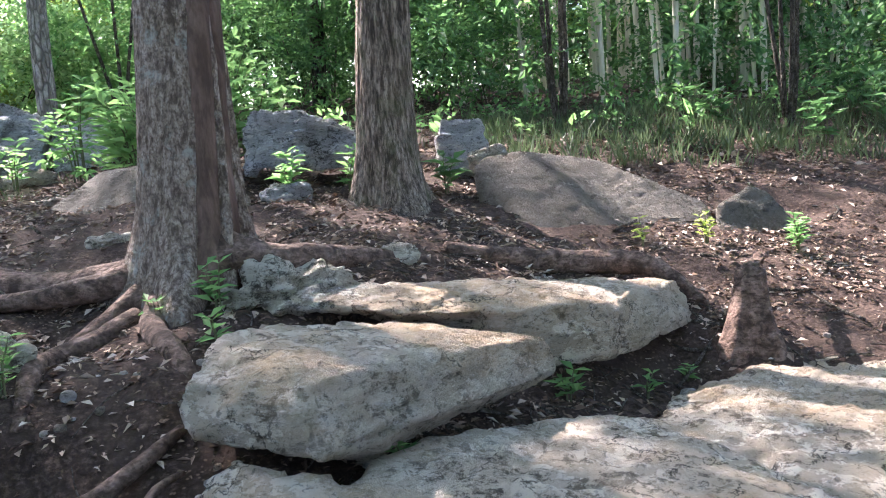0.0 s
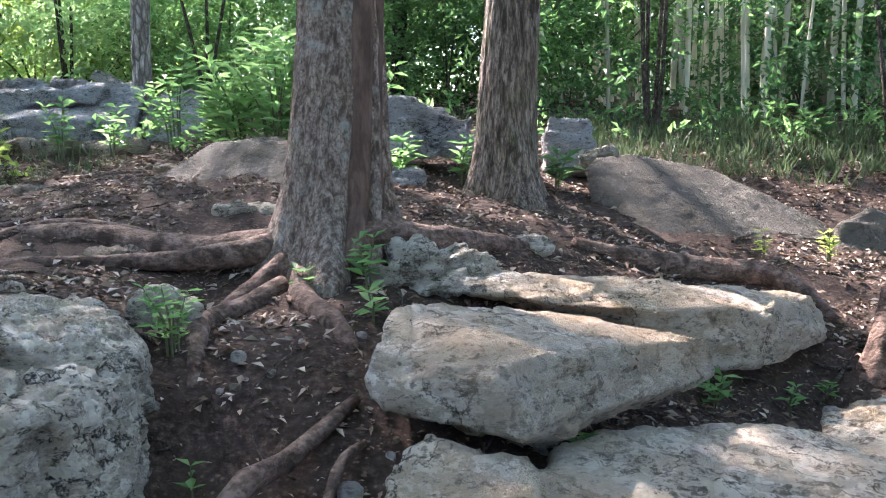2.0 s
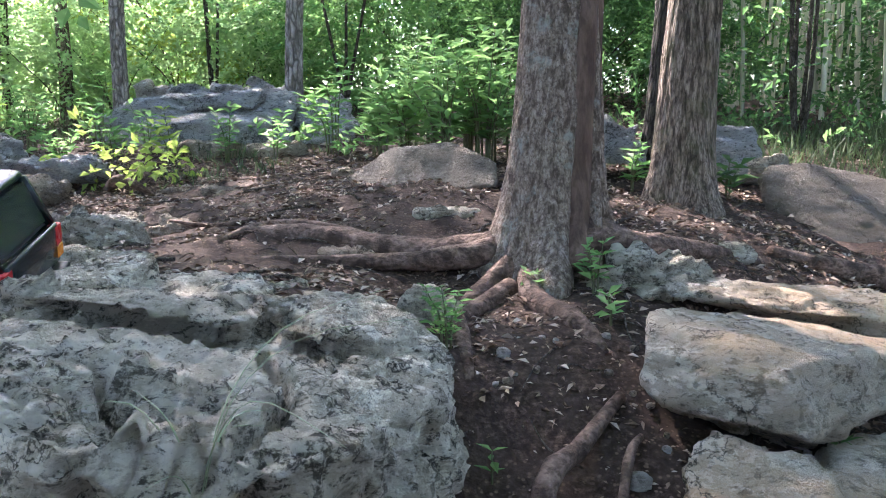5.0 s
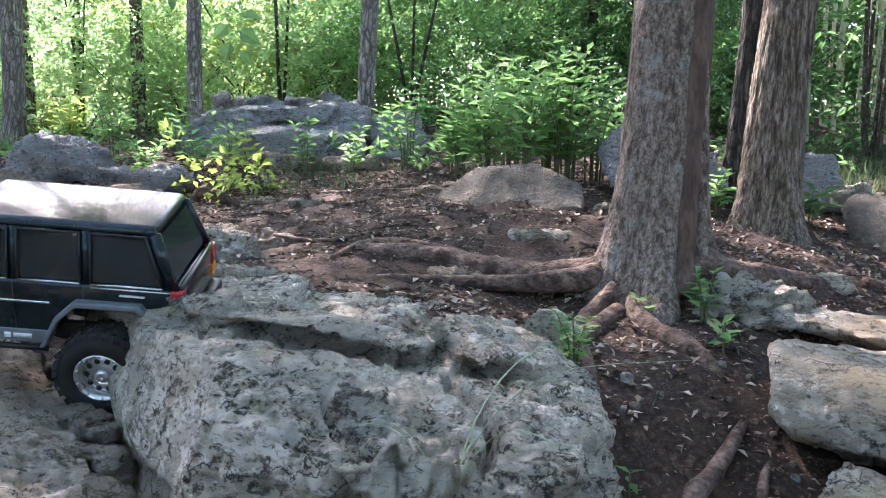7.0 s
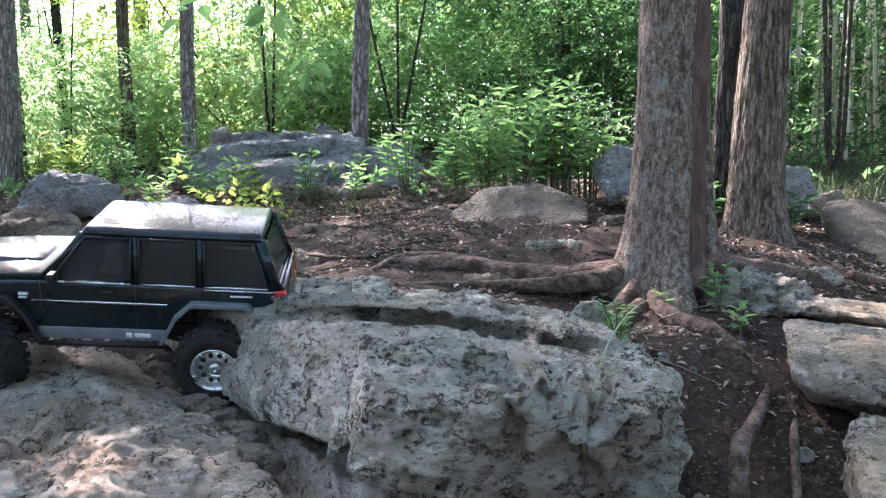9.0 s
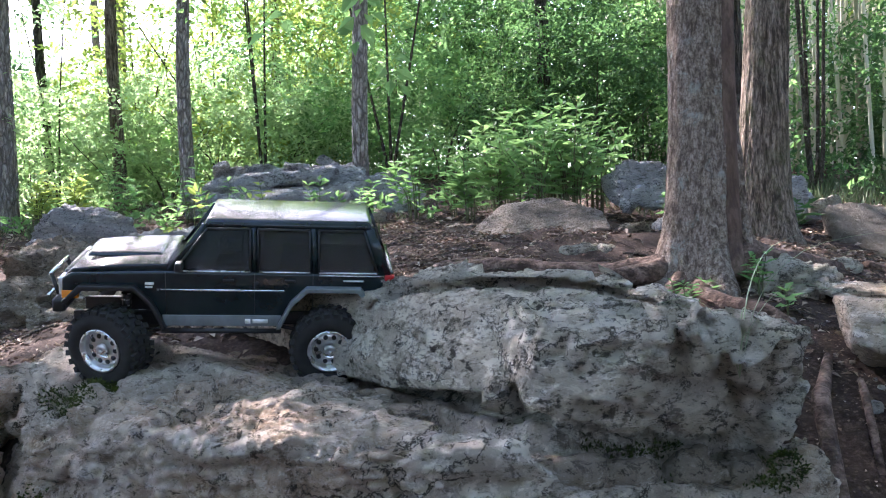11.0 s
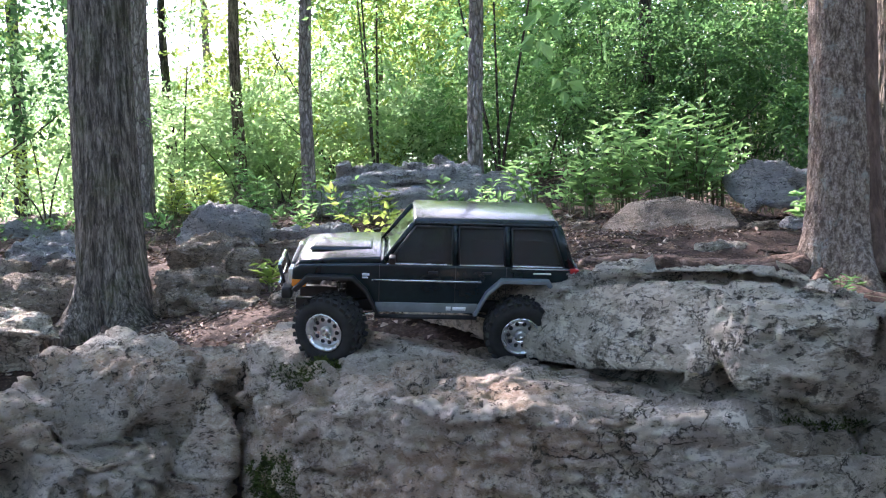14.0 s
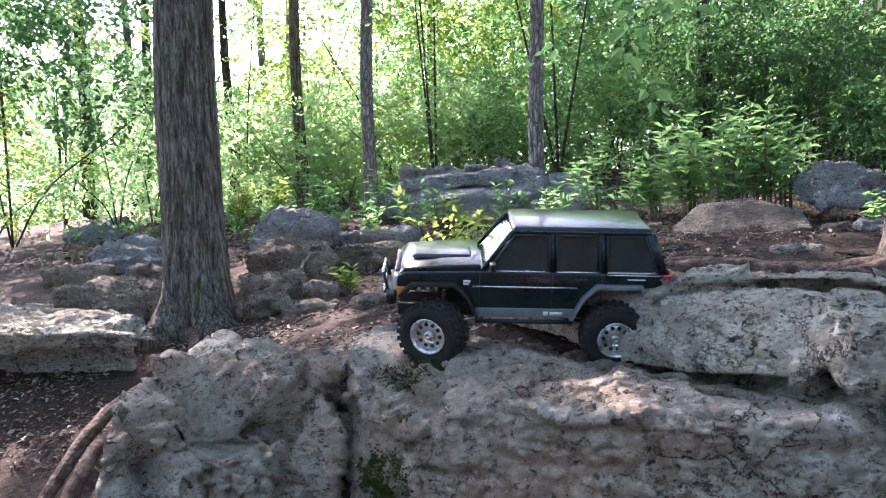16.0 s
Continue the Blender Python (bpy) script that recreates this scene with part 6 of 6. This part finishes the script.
for label, x, y, h, pairs, leaf, mat, n in (
        ("leafy green seedling growing by the tree roots", -.53, 1.92, .13, 4, .05, LEAF_FRESH, 3),
        ("leafy green seedling below the roots", -.50, 1.77, .07, 3, .045, LEAF_FRESH, 2),
        ("small green seedling on the roots", -.69, 1.94, .05, 2, .045, LEAF_FRESH, 2),
        ("small leafy plant under the boulder's edge", .26, 1.90, .07, 4, .045, LEAF_FRESH, 3),
        ("small leafy plant at the slab's foot", .47, 2.02, .06, 3, .04, LEAF_FRESH, 2),
        ("tiny leafy plant in the dirt", .60, 2.12, .04, 3, .035, LEAF_FRESH, 2),
        ("small weed in the leaf litter", .90, 2.86, .10, 5, .035, LEAF_YELLOW, 3),
        ("small weed at the boulder's foot", .67, 2.82, .09, 4, .035, LEAF_YELLOW, 2),
        ("small bushy weed on the bank", 1.17, 2.76, .14, 6, .04, LEAF_FRESH, 5),
        ("tiny green sprout in the gully", -.73, 1.27, .06, 3, .03, LEAF_FRESH, 1),
        ("feathery green weed beside the great boulder", -.84, 1.52, .13, 9, .03, LEAF_FRESH, 4),
        ("tiny weeds beneath the boulder", -.10, 1.45, .05, 3, .035, LEAF_FRESH, 3),
        ("bright sprout at the slab's front", -.13, 1.06, .07, 3, .05, LEAF_YELLOW, 2),
        ("grassy weed among the terrace rocks", -2.94, 2.67, .13, 5, .06, LEAF_YELLOW, 5),
        ("low weed by the tree foot", -3.29, 2.70, .06, 4, .04, LEAF_YELLOW, 4),
        ("tall pale weed before the rock pile", -3.30, 4.53, .42, 8, .07, LEAF_FRESH, 3),
        ("pale-leaved seedling before the rock pile", -2.71, 4.21, .30, 6, .09, LEAF_YELLOW, 2),
        ("green weed before the rock pile", -2.41, 4.27, .30, 7, .07, LEAF_FRESH, 3),
        ("tall leafy weed beside the rock pile", -1.83, 4.33, .50, 9, .085, LEAF_FRESH, 5),
        ("leafy weed beside the rock pile", -1.61, 4.33, .40, 8, .08, LEAF_FRESH, 4),
        ("pale leafy weed before the rock pile", -2.88, 4.30, .28, 6, .07, LEAF_FRESH, 3),
        ("green weed on the terrace edge", -2.14, 4.24, .26, 6, .07, LEAF_FRESH, 3),
        ("green weed on the far terrace", -3.03, 4.22, .30, 7, .08, LEAF_FRESH, 3),
        ("tuft of weeds by the blue rock", -3.24, 4.02, .22, 6, .06, LEAF_FRESH, 5),
        ("weeds at the wood's edge", -4.15, 4.66, .38, 8, .08, LEAF_YELLOW, 6),
        ("weeds at the wood's edge", -3.77, 4.57, .42, 8, .08, LEAF_FRESH, 6),
        ("weeds at the wood's edge", -4.69, 5.12, .40, 8, .09, LEAF_YELLOW, 6),
        ("weeds at the wood's edge", -5.25, 5.32, .40, 8, .09, LEAF_FRESH, 6),
        ("leafy plant behind the ridged tree", .02, 3.25, .14, 5, .08, LEAF_DEEP, 3),
        ("green plant by the block boulder", -.55, 3.1, .16, 6, .06, LEAF_FRESH, 4),
        ("green plant by the block boulder", -.35, 3.2, .18, 6, .06, LEAF_FRESH, 4),
        ("broad-leaved weed at the bamboo's edge", 1.9, 4.1, .26, 5, .09, LEAF_DEEP, 3),
        ("broad-leaved weed at the bamboo's edge", 2.3, 4.4, .28, 5, .09, LEAF_DEEP, 4),
        ("broad-leaved weed at the bamboo's edge", 1.5, 4.5, .24, 5, .09, LEAF_DEEP, 4),
        ("leafy weed at the bamboo's edge", 2.7, 4.0, .4, 7, .09, LEAF_DEEP, 5)):
    seedling(label, x, y, h, pairs, leaf, mat, stems=n)
# the bright sapling by the dead stub, and the tall fresh shrub before the block boulder
bush("small bright yellow-green sapling on the terrace", -2.73, 3.70, .20, .07, .24, 34, .055, LEAF_YELLOW, "sapling", "sapling", .55, 3, 6, 6)
for x, y, h, n in ((-1.12, 3.55, .52, 9), (-.95, 3.62, .60, 10), (-1.32, 3.75, .46, 9), (-1.05, 3.8, .66, 10), (-.82, 3.8, .55, 8), (-1.5, 4.0, .40, 7), (-1.25, 4.1, .6, 9)):
    seedling("tall fresh green shrub with lance-shaped leaves", x, y, h, 10, .095, LEAF_LIME, .36, name="shrub", stems=n)
# dead stub under the sapling
root("dead twisted root stub beneath the sapling", [(-2.803, 3.674, 0.519), (-2.727, 3.666, 0.597), (-2.621, 3.645, 0.571), (-2.540, 3.662, 0.511)], [.02, .03, .02, .01], 4.0)

# the slim many-stemmed saplings at the edge of the bamboo
for x, y, n, h in ((.72, 4.9, 5, 2.6), (1.85, 4.45, 4, 2.4), (-3.3, 6.2, 3, 2.0), (-2.2, 6.0, 3, 2.2)):
    th = thing("thin_sapling", "slim sapling with several thin grey stems", "sapling", at=(x, y, ground_at(x, y)))
    for k in range(n):
        a, s = gr.uniform(0, 6.28), gr.uniform(.1, .45)
        t = tube([(0, 0, -.04), (.05 * math.cos(a), .05 * math.sin(a), .3), (s * .5 * math.cos(a), s * .5 * math.sin(a), .5 * h), (s * math.cos(a), s * math.sin(a), h)], [.016, .013, .010, .005], 7, .1, k, 10)
        o = new("stem", tube_mesh("stem", t, TWIG))
        o.parent = th
    p = np.c_[gr.normal(0, .4, (46, 2)), gr.uniform(.6, h, 46)]
    o = new("foliage", mesh_of("foliage", *sprays(p, gr.normal(0, 1, (46, 3)), 6, .06, .2), LEAF_FRESH, False))
    o.parent = th

# undergrowth and grass: uncountable
def tufts(name, label, spots, height, width, material, per=6):
    n = len(spots) * per
    i = np.repeat(np.arange(len(spots)), per)
    base = np.asarray(spots)[i] + np.c_[gr.normal(0, .02, (n, 2)), np.zeros(n)]
    along = unit(np.c_[gr.normal(0, .4, (n, 2)), np.ones(n)])
    s = unit(np.cross(along, gr.normal(0, 1, (n, 3))))
    ln = height * gr.uniform(.4, 1.2, n)
    return tagged(new(name, mesh_of(name, *blades(base, along, s, ln, np.full(n, width), .1), material, False)), label, "grass", kind="stuff")


def scatter(n, x0, x1, y0, y1, keep=None):
    p = np.c_[gr.uniform(x0, x1, n), gr.uniform(y0, y1, n)]
    if keep is not None:
        p = p[keep(p)]
    return np.c_[p, lay(p)]


tufts("grass", "thin green grass at the bamboo's edge", scatter(1100, .2, 3.6, 3.8, 5.6), .12, .0045, GRASS)
tufts("grass", "sparse green grass along the wood's edge", scatter(1300, -5.5, .2, 3.7, 6.0, lambda p: fbm(np.c_[p * 1.4, p[:, 0] * 0], 2) > -.05), .09, .005, GRASS, 4)
vs = []
low_green = scatter(700, -6, 4.5, 4.1, 7.2, lambda p: fbm(np.c_[p * 1.1, p[:, 0] * 0], 2) > -.25)
v, f = sprays(low_green + [0, 0, .05], gr.normal(0, 1, (len(low_green), 3)) + [0, 0, .8], 6, .06, .14)
tagged(new("undergrowth", mesh_of("undergrowth", v, f, LEAF_FRESH, False)), "low green undergrowth on the wood floor", "plants", kind="stuff")
PALE_GRASS = leaf_stuff("pale_grass_blades", (.22, .27, .15), (.34, .40, .24), (.46, .50, .34), .3)
# long pale grass leaning over the great boulder's foot
th = thing("grass_tuft", "long pale green grass blades growing from the boulder's crack", "grass", at=(-.955, .60, .40))
for k in range(8):
    a, h = gr.uniform(0, 6.28), gr.uniform(.08, .24)
    d = np.array([math.cos(a), math.sin(a)])
    pts = [(0, 0, 0), (*(d * h * .15), h * .55), (*(d * h * .5), h * .88), (*(d * h * 1.1), h * .72 if k % 2 else h * .98)]
    o = new("blade", tube_mesh("blade", tube(pts, [.0010, .0012, .0009, .0003], 5, flat=.4), PALE_GRASS))
    o.parent = th

# ---- moss on the ledge, broken rock in its long crack ----
MOSS = leaf_stuff("dark_moss", (.015, .024, .005), (.03, .045, .010), (.075, .095, .018), .1, .9, 9)


def moss(rock_ob, centre, radius, n):
    """A cushion of tiny blades on a rock's skin."""
    me = rock_ob.data
    v, nr = np.empty(len(me.vertices) * 3), np.empty(len(me.vertices) * 3)
    me.vertices.foreach_get("co", v)
    me.vertex_normals.foreach_get("vector", nr)
    v, nr = v.reshape(-1, 3), nr.reshape(-1, 3)
    centre = v[np.argmin(np.linalg.norm(v - centre, axis=1))]
    d = np.linalg.norm((v - centre) * [1, 1, 1.8], axis=1) + .5 * radius * perlin(v * 30)
    near = np.where(d < radius)[0]
    k = gr.choice(near, n)
    base = v[k] + gr.normal(0, .004, (n, 3))
    along = unit(nr[k] + gr.normal(0, .5, (n, 3)))
    ln = gr.uniform(.004, .011, n)
    tagged(new("moss", mesh_of("moss", *blades(base, along, unit(np.cross(along, gr.normal(0, 1, (n, 3)))), ln, ln * .5), MOSS, False)), "dark green moss cushion on the rock ledge", "moss", kind="stuff")


for c, r, n in (((-2.236, 0.986, 0.327), 0.070, 1000), ((-2.309, 0.868, 0.072), 0.105, 2600), ((-1.092, 0.720, 0.269), 0.098, 1800), ((-0.914, 0.744, 0.242), 0.070, 1000), ((-2.160, 1.037, 0.340), 0.042, 500), ((-2.238, 0.854, 0.047), 0.049, 600)):
    moss(ledge, np.array(c), r, n)
for k, (x, y, z, w) in enumerate(((-2.05, 1.50, .36, .15), (-1.92, 1.36, .355, .18), (-1.80, 1.22, .35, .16), (-1.70, 1.10, .345, .18), (-1.60, .96, .34, .15), (-1.52, .84, .335, .15), (-1.20, .60, .30, .11), (-1.12, .64, .285, .10), (-1.0, .70, .265, .13), (-.92, .76, .25, .10), (-.84, .84, .24, .12))):
    loose("broken_rock", "dark broken rock wedged in the crack of the ledge", x, y, (w, .06, .035), -50 + 9 * k, DULL_STONE, 700 + k, z - .035, 6.0)

# leafy boughs that hang into view
def bough(owner, points, leaves, leaf, material):
    child("bough", tube_mesh("bough", tube(points, np.linspace(.014, .003, len(points)), 7, .1, 1, 9), TWIG), owner)
    tip = np.array(points[-1])
    p = np.vstack([tip + gr.normal(0, .09, (leaves, 3)), np.array(points[-2]) + gr.normal(0, .07, (leaves // 2, 3))])
    child("bough_foliage", mesh_of("bough_foliage", *sprays(p, gr.normal(0, 1, (len(p), 3)) + [0, 0, -.3], 5, leaf, leaf * 1.8, ratio=.6), material, False), owner)


bough(tree_1, [(-.64, 2.2, 1.75), (-.85, 1.9, 1.62), (-1.2, 1.6, 1.45), (-1.55, 1.42, 1.33)], 9, .055, LEAF_FRESH)
bough(tree_1, [(-.64, 2.2, 1.75), (-1.0, 2.0, 1.6), (-1.4, 1.75, 1.42)], 7, .05, LEAF_FRESH)


# ---- litter: dry leaves, chips and twigs, uncountable ----
DRY = Nodes("dry_leaf_litter")
_g = DRY.add("ShaderNodeNewGeometry")
DRY = DRY.done(DRY.ramp(_g.outputs["Random Per Island"], (.0, (.06, .034, .022)), (.3, (.18, .12, .085)), (.55, (.31, .225, .165)), (.85, (.42, .33, .26)), (1.0, (.52, .44, .36))), .85, 0, .2)


def litter(name, label, p, size):
    n = len(p)
    nrm = unit(gr.normal(0, .3, (n, 3)) + [0, 0, 1])
    along = unit(np.cross(nrm, gr.normal(0, 1, (n, 3))))
    s = unit(np.cross(along, nrm))
    ln = size * gr.uniform(.45, 1.5, n)
    return tagged(new(name, mesh_of(name, *blades(p + [0, 0, .006], along, s, ln, ln * gr.uniform(.25, .65, n), .22), DRY, False)), label, "leaves", kind="stuff")


litter("leaf_litter", "dry brown leaves and bark chips on the terrace", scatter(58000, -4.6, 1.8, 1.4, 4.4, lambda p: fbm(np.c_[p * 2.2, p[:, 0] * 0], 3) > gr.normal(-.05, .28, len(p))), .024)
litter("leaf_litter", "dry leaves in the gully soil", scatter(3600, -1.0, 1.3, .7, 2.6), .011)
litter("leaf_litter", "pale dry leaves beneath the wood's edge", scatter(9000, -6, 4, 3.6, 7.5), .045)
tw = []
for k in range(820):
    x, y = (gr.uniform(-3.2, 1.6), gr.uniform(1.5, 3.8)) if k < 650 else (gr.uniform(-.9, 1.0), gr.uniform(.9, 2.4))
    a, l = gr.uniform(0, 6.28), gr.uniform(.03, .16) * (2.0 if k % 9 == 0 else 1)
    fat = 2.6 if k % 9 == 0 else 1.0
    b = a + gr.normal(0, .4)
    p0 = np.array([x, y])
    p1, p2 = p0 + l * .5 * np.array([math.cos(a), math.sin(a)]), p0 + l * .5 * np.array([math.cos(a) + math.cos(b), math.sin(a) + math.sin(b)])
    z = lay([p0, p1, p2])
    tw.append(tube([(*p0, z[0] + .004), (*p1, z[1] + .010), (*p2, z[2] + .004)], [.0022 * fat, .002 * fat, .001], 5))
tagged(new("twigs", tube_mesh("twigs", tw, TWIG)), "thin dry twigs scattered over the ground", "twigs", kind="stuff")
